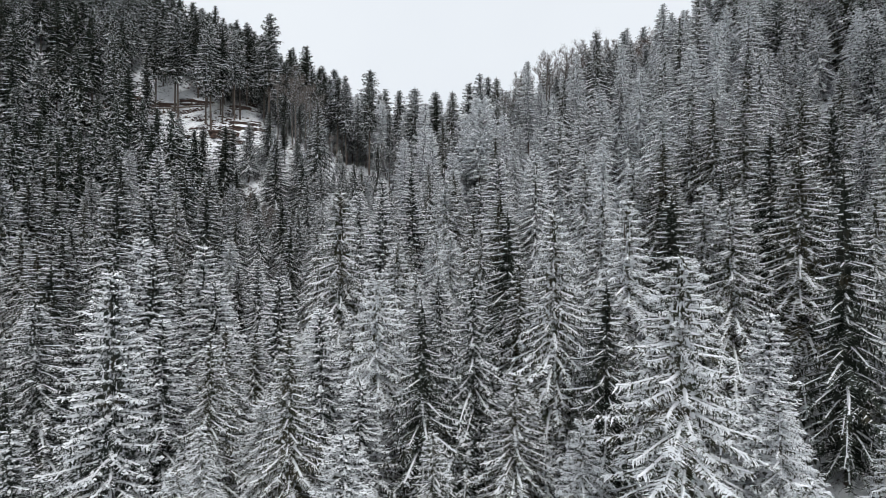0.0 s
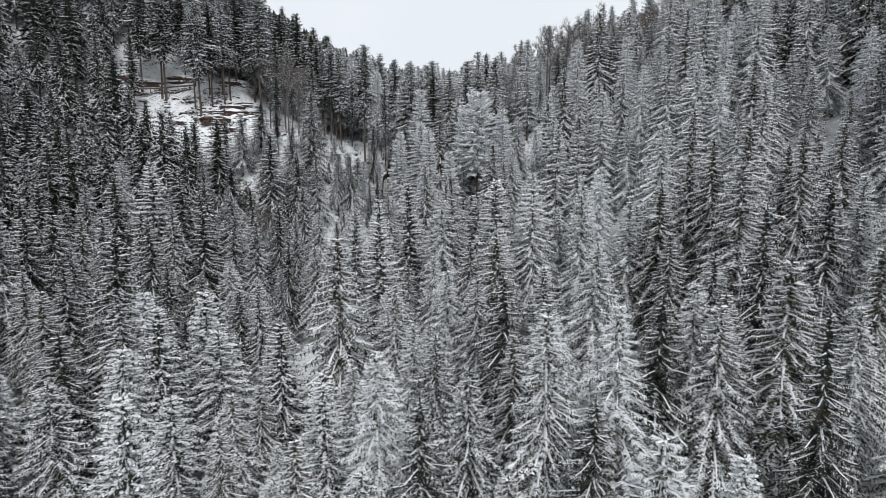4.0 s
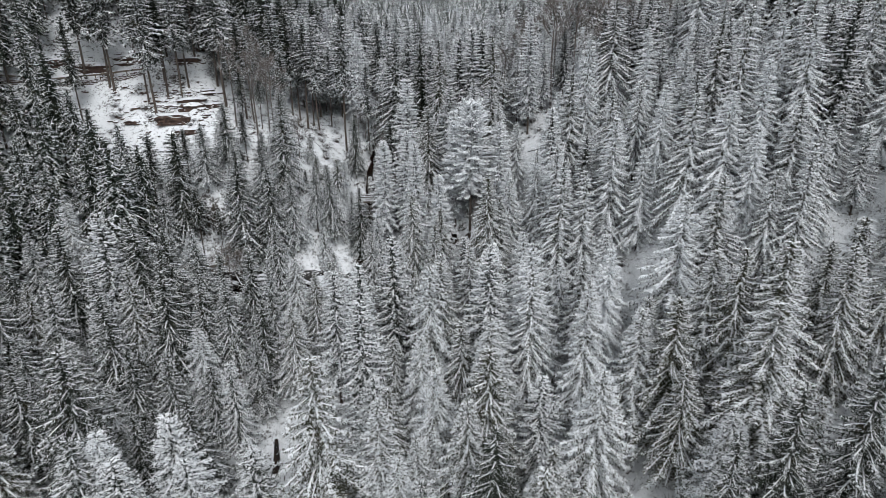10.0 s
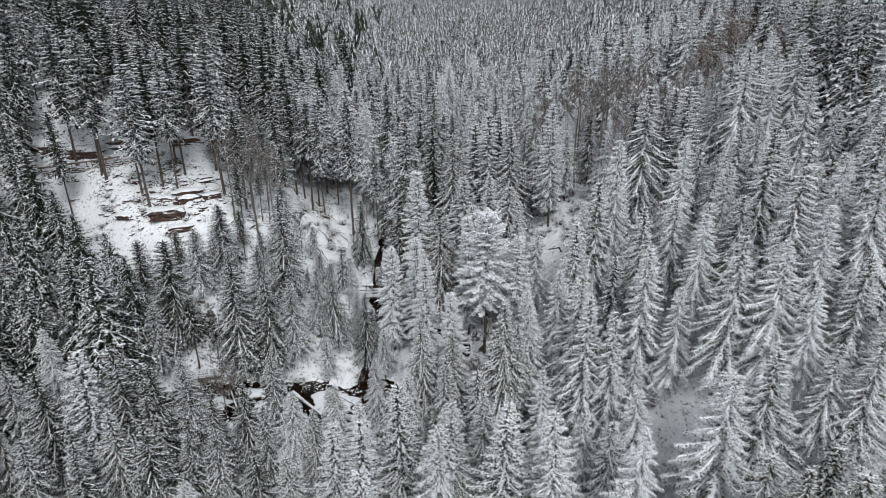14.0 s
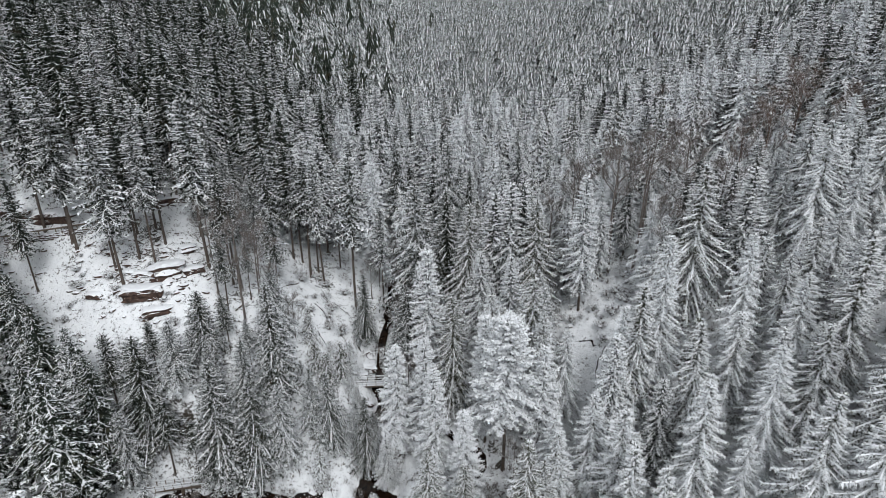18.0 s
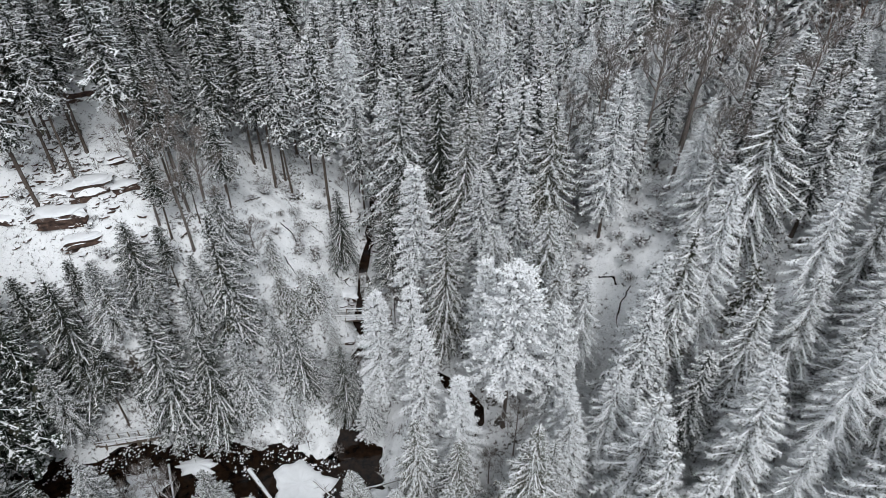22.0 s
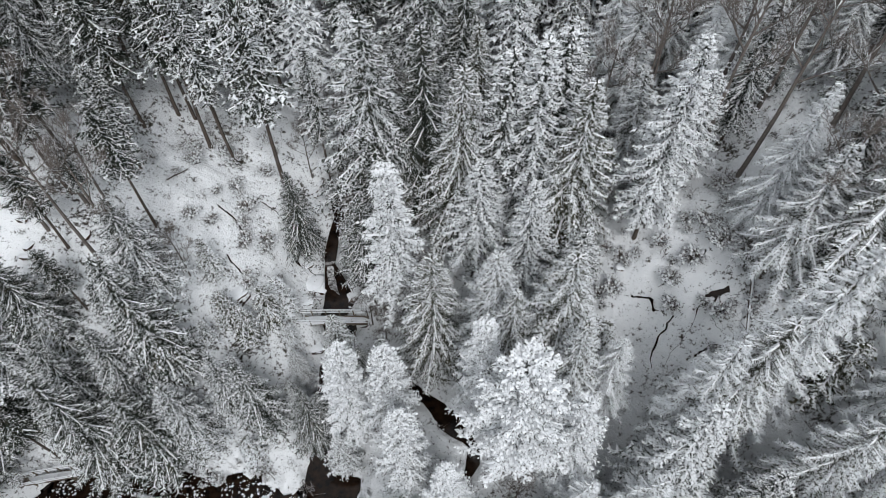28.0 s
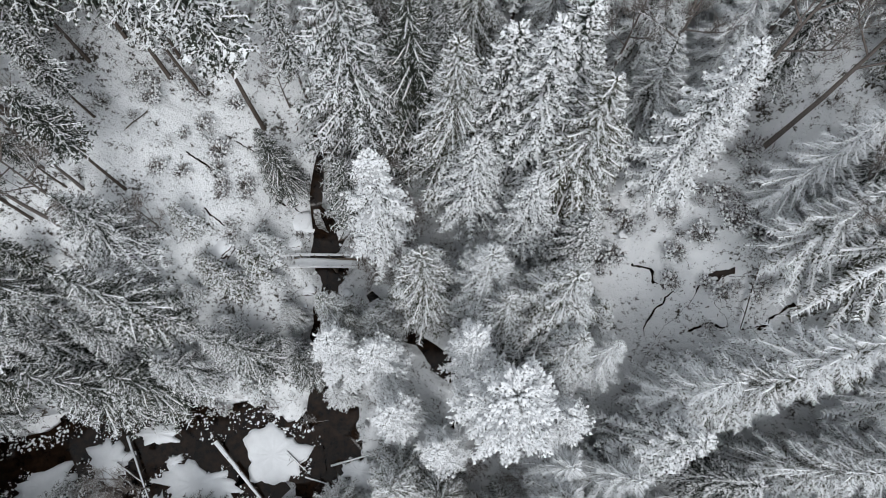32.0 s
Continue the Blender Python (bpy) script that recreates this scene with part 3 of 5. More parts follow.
def conifer_kind(name, label, seed, H, trunk_r, **kw):
    """A master tree: an Empty at its foot with trunk, crown and snow; the others are copies of it."""
    crown, white = conifer_meshes(name, seed, H, **kw)
    return name, label, trunk_mesh(name + "_trunk", H * 0.97, trunk_r, seed, BARK), crown, white, H


def kinds(n, name, label, H, trunk_r, seed0, spread, **kw):
    made = []
    for k in range(n):
        r = random.Random(seed0 + k)
        opt = dict(kw)
        for key, amount in spread.items():
            opt[key] = opt[key] * r.uniform(1 - amount, 1 + amount)
        made.append(conifer_kind(name, label, seed0 + k, H, trunk_r, **opt))
    return made


SPRUCE_LABEL = "tall Norway spruce with drooping boughs dusted with snow"
FIR_LABEL = "silver fir with flat boughs heavily loaded with snow"
POLE_LABEL = "tall thin-stemmed spruce with a bare lower trunk and sparse snow"
YOUNG_LABEL = "young spruce with snow on its short boughs"
var = dict(reach=0.13, profile=0.14, droop=0.22, rise=0.25, snow_share=0.12, base=0.3)
KIND = {
    "s": kinds(6, "spruce_tree", SPRUCE_LABEL, 22, 0.2, 100, var, base=2.6, reach=4.6, profile=0.86, rise=0.14, droop=0.8, gap=0.8, per=9.5, nseg=6, snow_share=0.8, hang=0.50, lumps=0, twigs=3, twig=0.37, load=0.85, ridge=1.1, core=0.32, ragged=0.16, needles=SPRUCE, snow=SNOW),
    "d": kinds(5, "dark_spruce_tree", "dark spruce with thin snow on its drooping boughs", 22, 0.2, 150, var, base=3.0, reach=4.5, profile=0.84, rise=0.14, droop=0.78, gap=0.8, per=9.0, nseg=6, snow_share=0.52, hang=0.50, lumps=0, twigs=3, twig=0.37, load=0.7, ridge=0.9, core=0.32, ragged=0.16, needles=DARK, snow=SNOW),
    "f": kinds(5, "fir_tree", FIR_LABEL, 22, 0.22, 200, var, base=3.5, reach=4.3, profile=0.76, rise=0.20, droop=0.40, gap=0.78, per=9.0, nseg=5, snow_share=0.74, hang=0.28, lumps=2, twigs=2, twig=0.36, core=0.36, load=0.75, clump=0.95, ridge=1.2, ragged=0.16, needles=FIR, snow=THICK),
    "p": kinds(4, "pole_spruce_tree", POLE_LABEL, 22, 0.19, 300, var, base=10.5, reach=2.7, profile=0.55, rise=0.18, droop=0.40, gap=0.72, per=7.5, nseg=5, snow_share=0.62, hang=0.42, lumps=0, twigs=1, twig=0.46, ragged=0.32, core=0.3, load=0.6, ridge=1.0, needles=DARK, snow=SNOW),
    "y": kinds(4, "young_spruce_tree", YOUNG_LABEL, 8, 0.09, 400, var, base=0.5, reach=1.9, profile=0.8, rise=0.18, droop=0.5, gap=0.52, per=8, nseg=4, snow_share=0.85, hang=0.38, lumps=0, twigs=1, twig=0.40, load=0.8, ridge=1.3, ragged=0.16, needles=SPRUCE, snow=SNOW),
    "h": kinds(5, "snowy_spruce_tree", "big spruce with thick snow along its drooping boughs", 22, 0.21, 270, var, base=2.6, reach=4.8, profile=0.86, rise=0.14, droop=0.74, gap=0.86, per=8.0, nseg=7, snow_share=0.85, hang=0.42, lumps=0, twigs=3, twig=0.38, load=1.0, ridge=1.6, core=0.32, ragged=0.18, needles=HEAVY, snow=THICK),
    "v": kinds(3, "slender_white_pine_tree", "slender fir with thick white snow on every bough", 22, 0.2, 260, dict(reach=0.08, snow_share=0.03), base=3.0, reach=3.0, profile=0.62, rise=0.24, droop=0.4, gap=0.72, per=7.6, nseg=5, snow_share=0.90, hang=0.24, lumps=3, twigs=2, twig=0.42, core=0.42, load=0.9, clump=1.05, ragged=0.26, tuft=0.35, ridge=1.2, needles=FROSTED, snow=THICK),
    "w": kinds(3, "white_pine_tree", "round-crowned pine thickly coated in white snow", 22, 0.22, 250, dict(reach=0.08, snow_share=0.03), base=8.0, reach=3.5, profile=0.42, rise=0.42, droop=0.34, gap=0.66, per=9.0, nseg=6, snow_share=0.97, hang=0.20, lumps=5, twigs=2, twig=0.38, core=0.55, load=0.9, clump=1.05, ragged=0.22, tuft=0.5, ridge=1.0, needles=FROSTED, snow=THICK),
    # farther off: the same trees with fewer boughs
    "S": kinds(5, "distant_spruce_tree", "snow-dusted spruce farther up the valley side", 22, 0.2, 500, var, base=3.0, reach=4.6, profile=0.84, rise=0.12, droop=0.74, gap=0.92, per=8.5, nseg=4, snow_share=0.85, hang=0.50, lumps=0, twigs=1, twig=0.5, load=1.0, ridge=1.3, core=0.34, ragged=0.16, needles=HEAVY, snow=SNOW),
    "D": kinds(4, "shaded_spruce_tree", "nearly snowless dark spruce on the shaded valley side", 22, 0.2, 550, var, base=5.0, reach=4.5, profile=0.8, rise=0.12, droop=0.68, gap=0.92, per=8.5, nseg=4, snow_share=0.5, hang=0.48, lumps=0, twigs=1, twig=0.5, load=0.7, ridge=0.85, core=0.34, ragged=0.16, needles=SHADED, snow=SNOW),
    "F": kinds(4, "distant_fir_tree", "snow-laden fir farther up the valley side", 22, 0.2, 600, var, base=4.5, reach=4.3, profile=0.74, rise=0.18, droop=0.40, gap=0.92, per=8.5, nseg=4, snow_share=0.8, hang=0.30, lumps=1, twigs=1, twig=0.5, load=1.0, clump=0.9, ridge=1.2, core=0.38, ragged=0.16, needles=FIR, snow=THICK),
}
GROUPS = {"D": "dark trees of the shaded side", "d": "dark spruces of the valley", "s": "spruces of the valley", "f": "firs of the valley", "w": "snow-coated pines", "v": "snow-coated pines", "h": "spruces of the valley", "p": "thin spruces of the slope", "y": "young spruces", "S": "trees up the valley", "F": "trees up the valley"}
MASTER = {}
planted = []


def plant(kind, x, y, top=None, H=None, rnd=random):
    """Put up one tree at x, y, with its tip at the height top or with the height H."""
    z = height(x, y) - 0.1
    H = H if H else top - z
    pick = rnd.randrange(len(KIND[kind]))
    name, label, trunk, crown, white, H0 = KIND[kind][pick]
    s = H / H0
    wide = s ** 0.75 * rnd.uniform(0.86, 1.15) * (1.14 if y < 80 else 1.0)
    m = Matrix.LocRotScale((x, y, z), Euler((rnd.uniform(-0.02, 0.02), rnd.uniform(-0.02, 0.02), rnd.uniform(0, 6.28))), (wide, wide, s))
    key = (kind, pick)
    if key not in MASTER:
        root = tagged(new(name), label, "tree", GROUPS[kind])
        part("trunk", trunk, root, "brown bark trunk")
        part("crown", crown, root, "dark green needle boughs")
        tagged(part("snow", white, root, "snow lying on the boughs"), kind="stuff")
        root.matrix_basis = m
        MASTER[key] = root
    else:
        keep = MASTER[key].scale.copy()
        MASTER[key].scale = (1, 1, 1)
        copy_thing(MASTER[key], m)
        MASTER[key].scale = keep
    planted.append((x, y, H))


# the trees that stand out, stand by stand: kind, x, y, height of the tip
STAND_A = [
    ("s", 13.8, 32.5, 20), ("s", 28.3, 40.2, 25.5), ("f", -24.5, 42.2, 18.4), ("s", 12.5, 44.2, 17.4), ("s", 24, 47.4, 24.5), ("s", 29.8, 47.8, 28.3),
    ("s", 15.6, 48.2, 24.1), ("s", 9.4, 48.9, 23.5), ("s", -1.7, 49, 15.7), ("s", 25, 49.1, 24.9), ("s", 19.3, 49.6, 24.5), ("s", 22.6, 50.3, 25.6),
    ("s", 2.7, 51.5, 17.6), ("s", -5.8, 53.5, 18.2), ("f", -26.8, 54.6, 13.4), ("s", 17.9, 56.1, 20.4), ("f", -11.5, 56.3, 14.1), ("s", 27.3, 57.1, 27.5),
    ("s", 7.8, 57.1, 18.7), ("s", 39.1, 57.2, 34.5), ("s", 32.5, 57.2, 32), ("f", -33.9, 58.9, 17.1), ("s", 11.6, 59.5, 21.7), ("f", -12.8, 59.7, 14.1),
]
STAND_B = [
    ("s", 7.1, 62.8, 24), ("f", -31.6, 63.2, 20.2), ("s", -0.7, 63.3, 17), ("s", -37.5, 65, 21.5), ("s", 34.3, 65.4, 36.3), ("f", -32.9, 66.3, 17.1),
    ("f", -34.8, 66.5, 21.4), ("s", -3.2, 66.5, 17.7), ("s", 27.5, 67.4, 27.9), ("f", -27, 67.6, 16.3), ("s", 43.6, 69.6, 40), ("s", 37.1, 70, 40.8),
    ("s", 4.5, 70.3, 22.4), ("f", -29, 70.4, 20.7), ("s", 27.6, 71.9, 33.5), ("s", 34.1, 72.4, 39), ("s", 7.4, 73.5, 27.1), ("s", -41.7, 73.5, 27.4),
    ("s", 24.3, 73.6, 31.6), ("s", 32.7, 75.9, 37.6), ("s", 18.9, 76.7, 33.6), ("s", 7.9, 78.1, 28.3), ("s", 22.4, 81.5, 35.8), ("s", 13.2, 81.9, 32.9),
]
STAND_C = [
    ("s", 45.3, 82.2, 48.3), ("s", 31.3, 82.2, 42), ("s", -0.9, 83.2, 23.1), ("f", -8.9, 83.4, 28), ("s", 36.1, 84, 43.9), ("f", -27.1, 84.1, 18.8),
    ("s", 42.6, 84.3, 44.4), ("s", -35.6, 84.4, 20.1), ("s", 14, 85.7, 34.8), ("s", -43.7, 86.6, 28.3), ("f", 8.3, 86.8, 33.8), ("f", -13.7, 91.0, 29.1), ("f", -9.6, 89.5, 31.0), ("s", -12.6, 71.5, 27.4),
    ("s", 21.3, 88.1, 31.5), ("s", 0.3, 88.8, 31), ("s", 1.9, 89, 30.8), ("f", 8.6, 89.1, 33.8), ("s", -37.4, 90.1, 29.8), ("s", -25.4, 90.1, 19.2),
    ("s", 24.9, 90.4, 34.4), ("f", -30.5, 92.5, 12.3), ("f", -4.9, 93.9, 33.1), ("s", 36.4, 95.1, 52.8), ("f", -47.9, 96.1, 36.8), ("s", -43.7, 97.3, 34.4),
]
STAND_D = [
    ("s", 42.7, 97.3, 63.5), ("s", -40.2, 97.4, 31.4), ("s", 23.4, 97.5, 42), ("s", 19.7, 98.9, 43.2), ("s", -45.2, 99.2, 35.3), ("s", 26.9, 99.3, 34.7),
    ("s", -15.7, 100.2, 28.1), ("f", 20.2, 100.8, 41.6), ("s", -37.7, 102.4, 31.8), ("s", 28.2, 102.4, 48.7), ("s", 9.6, 103, 40), ("s", 35.1, 103.2, 53),
    ("s", 20.3, 103.3, 44.1), ("s", 39.8, 103.8, 55.1), ("s", 11.6, 103.8, 36.5), ("s", 29.3, 105.4, 47.8), ("s", 12.8, 106.1, 38.5), ("s", 36.5, 106.3, 53.4),
    ("s", 40.5, 106.3, 53.9), ("s", -2.4, 106.4, 36), ("s", -49.9, 106.7, 45.8), ("s", 44.2, 107.5, 63.5), ("s", 13.1, 108.6, 38.9), ("s", 29.6, 109.6, 52),
]
STAND_E = [
    ("w", 2, 109.7, 38.5), ("s", 40.9, 110.6, 57.6), ("f", 20.6, 111.4, 49), ("w", 12.1, 112.3, 46.3),
    ("w", -2.1, 112.6, 42.7), ("w", 7.2, 113.5, 49.7), ("s", -33.5, 114.1, 42.2), ("s", 36.2, 114.7, 61), ("s", 24.1, 115, 54.2),
    ("f", -9.6, 115.3, 29.2), ("s", 21.9, 115.4, 50.9), ("s", 27.3, 116.5, 60.2), ("w", -3.7, 117.3, 44.4), ("s", -54.3, 117.4, 43.1), 
    ("s", -34.4, 117.8, 42.7), ("w", -8, 118.2, 42.5), ("s", 12.2, 118.2, 48.4), ("w", 4.8, 118.2, 47.7), ("s", 15.9, 118.4, 45.5), ("s", -11.9, 118.7, 31.2),
]
STAND_F = [
    ("s", -30.2, 118.8, 42.8), ("s", -21.1, 119.2, 38.1), ("y", 22.6, 118.2, 38), ("y", -35.5, 120.9, 41.9),
    ("s", -26.5, 121, 51), ("y", -20.6, 121.1, 33.9), ("s", -4.7, 121.1, 39), ("s", 6.9, 121.2, 47.2), 
    ("y", 15.7, 122.3, 41.5), ("s", 11.5, 122.3, 51.8), ("s", -9, 122.5, 41), ("y", -37.2, 122.5, 45.9), ("s", 47, 123.5, 72.7),
    ("s", 32.8, 123.7, 67.1), ("y", -23.6, 123.9, 36.3), ("s", -0.1, 124.1, 47.5), ("s", 5.5, 124.9, 47.8),
]
STAND_G = [
    ("y", -19.9, 125.2, 37), ("y", -21.8, 125.9, 38.4), ("s", 49.8, 126, 71.8), ("y", -16.5, 126.4, 31.9), ("s", -27.5, 126.6, 51.4), ("y", -18.1, 127.4, 37.6),
    ("y", -17.1, 129, 36.7), ("p", -66.3, 129, 63.4), ("p", -52, 129.1, 70.9), ("y", -23.4, 129.7, 42.3), ("w", -4.2, 130.2, 52.5),
    ("s", 28.7, 130.4, 61.3), ("p", -47.7, 131.7, 69.8), ("f", 19.7, 132.3, 63.3), ("s", 12.5, 132.4, 59.6),
    ("f", 3.9, 133, 50.5), ("p", -36.2, 133.1, 63.2), ("p", -61.8, 134, 76.1), ("f", 38.7, 134.3, 67.1), ("p", -40.5, 134.4, 74.7),
]
STAND_H = [
    ("f", 8.5, 135.4, 61.5), ("p", -37.4, 136.6, 62.3), ("f", 5.9, 136.8, 59.4), ("f", 10.5, 137.3, 61.2), ("p", -31.5, 138, 56.2),
    ("f", -6.2, 138.6, 48), ("s", 12.7, 140.1, 56.1), ("s", -6.9, 140.3, 59.7), ("s", -1.4, 141, 58.6), ("f", -4.3, 141.2, 50.2),
    ("p", -18.2, 141.4, 64.1), ("s", 12.4, 143.4, 58.2), ("p", -13.5, 144.1, 54.3), ("s", 1.1, 144.4, 53.3), ("f", 40.3, 144.7, 65.2),
    ("p", -49.7, 145.5, 76.3), ("f", -5.5, 149.8, 51.3), ("p", -63.3, 150.4, 83.1), ("p", -34.6, 150.8, 58.2), ("p", -35.9, 151.1, 73.4), ("s", 1.8, 152.4, 59.2),
]
STAND_I = [
    ("p", -64.5, 152.5, 83.8), ("y", -6.3, 152.8, 43.8), ("s", 64, 154.7, 77.5), ("p", -28.8, 157.4, 64.6), ("p", -11.9, 157.5, 63.3), ("s", -1.7, 157.7, 63.3),
    ("s", 21.7, 158.8, 63.3), ("p", -30.4, 159.3, 69.7), ("p", -30.6, 159.5, 63.1), ("p", -9.8, 161.4, 57.7), ("s", 27.6, 161.5, 66.5), ("p", -23.6, 166.6, 62.4),
    ("p", -31.5, 175.6, 69.7), ("s", 59.5, 181.1, 74.9), ("s", 48.6, 187.7, 69.1), ("p", -19.2, 211.2, 65.5), ("s", 3.4, 247, 66.9), ("s", 31.5, 310.1, 84.5),
]
STAND_J = [
    ("d", -36, 100.5, 31), ("d", -32, 98.5, 29), ("s", -28, 99.5, 29), ("s", -24.5, 97.5, 27), ("s", -21, 99.5, 28), ("s", -17.5, 97, 26.5), ("s", -30, 94.5, 27), ("s", -25, 92.5, 24), ("s", -20, 92, 23), ("d", -34, 94, 28), ("s", -40, 99, 33), ("s", -15, 100.5, 28.5),
    ("p", -54, 131, 69), ("p", -51, 133, 71), ("p", -48, 136, 72), ("p", -50.5, 138.5, 74), ("p", -53, 137, 74), ("p", -43.5, 139.5, 72), ("p", -63, 135, 75), ("p", -57, 139, 76), ("p", -60, 141, 78), ("p", -68, 136, 77),
    ("s", 1.8, 137.1, 57.7), ("s", -7.6, 121.4, 36.5), ("y", -5.2, 123.4, 33.5), ("s", -44, 116, 45), ("s", -48.5, 112.5, 43.5), ("s", -53, 115.5, 46.5), ("s", -40, 118.5, 46), ("s", -37, 122, 49), ("s", -58.5, 117, 49), ("s", -63, 120, 52),
    ("s", -50, 108, 41), ("s", -56, 110, 44), ("s", -64, 113, 50), ("s", -24.6, 116.6, 37), ("s", -28.4, 115.2, 38.5), ("s", -18.0, 118.6, 37.7), ("s", -14.6, 119.6, 32), ("s", -12.9, 117.8, 34.5),
    ("f", 8.7, 129.3, 51.5), ("p", -26.7, 144.2, 63), ("p", -24.1, 143.4, 63), ("p", -32.6, 143.3, 65), ("p", -28.5, 131.8, 57), ("p", -30.4, 146.9, 65), ("p", -28.9, 147.3, 64), ("p", -25.8, 146.2, 61),
]

seeded = random.Random(11)
for stand in (STAND_A, STAND_B, STAND_C, STAND_D, STAND_E, STAND_F, STAND_G, STAND_H, STAND_I, STAND_J):
    for kind, x, y, top in stand:
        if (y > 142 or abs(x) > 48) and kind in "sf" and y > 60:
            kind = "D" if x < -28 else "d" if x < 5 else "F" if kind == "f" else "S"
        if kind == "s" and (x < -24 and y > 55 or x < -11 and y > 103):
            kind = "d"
        if kind == "s" and x > 13 and y > 80:
            kind = "h"
        if kind in "sf" and x < 0 and y > 135 or kind == "s" and y < 64 and int(x * 10) % 2:
            kind = "d"
        if kind == "w" and not 6.5 < x < 8:
            kind = "v"
        plant(kind, x, y, top, rnd=seeded)

# open places where no tree may stand: x, y, half widths
OPEN = [(-26, 138, 10, 8), (-18, 147, 4, 6), (-52, 127, 14, 9), (-57, 138, 18, 6), (-12, 131, 4, 7), (22, 124, 7, 7), (30, 135, 5, 5), (20, 131, 7, 4), (-30, 108, 19, 5.5), (-12.5, 110, 5, 4.5), (-41, 139, 6, 4), (28.5, 91, 4.5, 13), (1, 118.5, 6.5, 5), (-6, 124, 3, 3), (-40, 112, 5, 2), (-20, 84, 3, 5)]


def is_open(x, y, grow=1.0):
    if any(((x - a) / (u * grow)) ** 2 + ((y - b) / (v * grow)) ** 2 < 1 for a, b, u, v in OPEN):
        return True
    for bed in STREAMS:
        for (ax, ay, _, aw), (bx, by, _, bw) in zip(bed, bed[1:]):
            t = min(1, max(0, ((x - ax) * (bx - ax) + (y - ay) * (by - ay)) / ((bx - ax) ** 2 + (by - ay) ** 2)))
            if math.hypot(x - ax - t * (bx - ax), y - ay - t * (by - ay)) < max(aw, bw) + (0.9 if y > 112 else 0.4):
                return True
    return False


CELL = {}
for x, y, H in planted:
    CELL.setdefault((int(x // 6), int(y // 6)), []).append((x, y))


def clear_of(x, y, d):
    i, j = int(x // 6), int(y // 6)
    return all(math.hypot(x - a, y - b) > d for p in (-1, 0, 1) for q in (-1, 0, 1) for a, b in CELL.get((i + p, j + q), ()))


def claim(x, y):
    CELL.setdefault((int(x // 6), int(y // 6)), []).append((x, y))


def in_view(x, y, margin=14):
    """The wedge up the valley that the place shows."""
    return abs(x - 0.05 * y) < 0.80 * max(y, 0) + margin


# the rest of the near wood: trees between those, nearly as high as their neighbours
LEADS = np.array(planted)


def canopy(x, y):
    """How high the wood stands here, from the trees that stand out round about."""
    d = np.hypot(LEADS[:, 0] - x, LEADS[:, 1] - y)
    w = np.exp(-((d / 7.0) ** 2)) + 1e-4 / (1 + d)
    return float((w * LEADS[:, 2]).sum() / w.sum())


fill = random.Random(23)
count = {"s": 0, "f": 0, "p": 0, "y": 0, "d": 0, "w": 0, "h": 0}
for k in range(14000):
    x, y = fill.uniform(-62, 60), fill.uniform(27, 150)
    close = 0.72 if x < -13 and 111 < y < 125 or x < -34 and y > 142 else 1
    if not in_view(x, y) or is_open(x, y) or not clear_of(x, y, fill.uniform(3.6, 5.0) * close * (1.3 if y < 78 else 1)):
        continue
    if -14 < x < 17 and 106 < y < 146 and fill.random() > (0.0 if y < 119 else 0.22):
        continue
    left = x < -30 and y > 112
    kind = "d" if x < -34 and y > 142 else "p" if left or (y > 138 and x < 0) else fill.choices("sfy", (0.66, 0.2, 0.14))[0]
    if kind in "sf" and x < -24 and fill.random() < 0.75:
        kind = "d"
    if kind == "s" and x > 13 and y > 80:
        kind = "h"
    if kind == "s" and x < 0 and y > 124:
        kind = "d"
    if count[kind] > 170:
        continue
    top = min(26, canopy(x, y))
    H = top * fill.uniform(0.62, 0.98) if kind in "shf" else top * fill.uniform(0.62, 0.95) if kind in "dp" else fill.uniform(5, 9)
    if -24 < x < -12 and 78 < y < 112:
        H *= 0.6
    if x < -8 and 111 < y < 130 and kind != "y":
        H = min(H, fill.uniform(9, 15))
    if y < 45:
        H = min(H, 16)
    plant(kind, x, y, H=H, rnd=fill)
    claim(x, y)
    count[kind] += 1

# up the valley and on the sides
count.update(S=0, F=0, D=0)
for k in range(22000):
    x, y = fill.uniform(-100, 100), fill.uniform(50, 200)
    if abs(x) < 60 and y < 148 or not in_view(x, y) or is_open(x, y) or not clear_of(x, y, fill.uniform(3.6, 5.0)):
        continue
    kind = "F" if fill.random() < 0.38 else "S"
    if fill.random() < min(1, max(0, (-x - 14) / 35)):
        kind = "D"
    if count[kind] >= 285:
        continue
    plant(kind, x, y, H=fill.uniform(16, 23), rnd=fill)
    claim(x, y)
    count[kind] += 1

# the woods beyond: too many to count, one body of trees


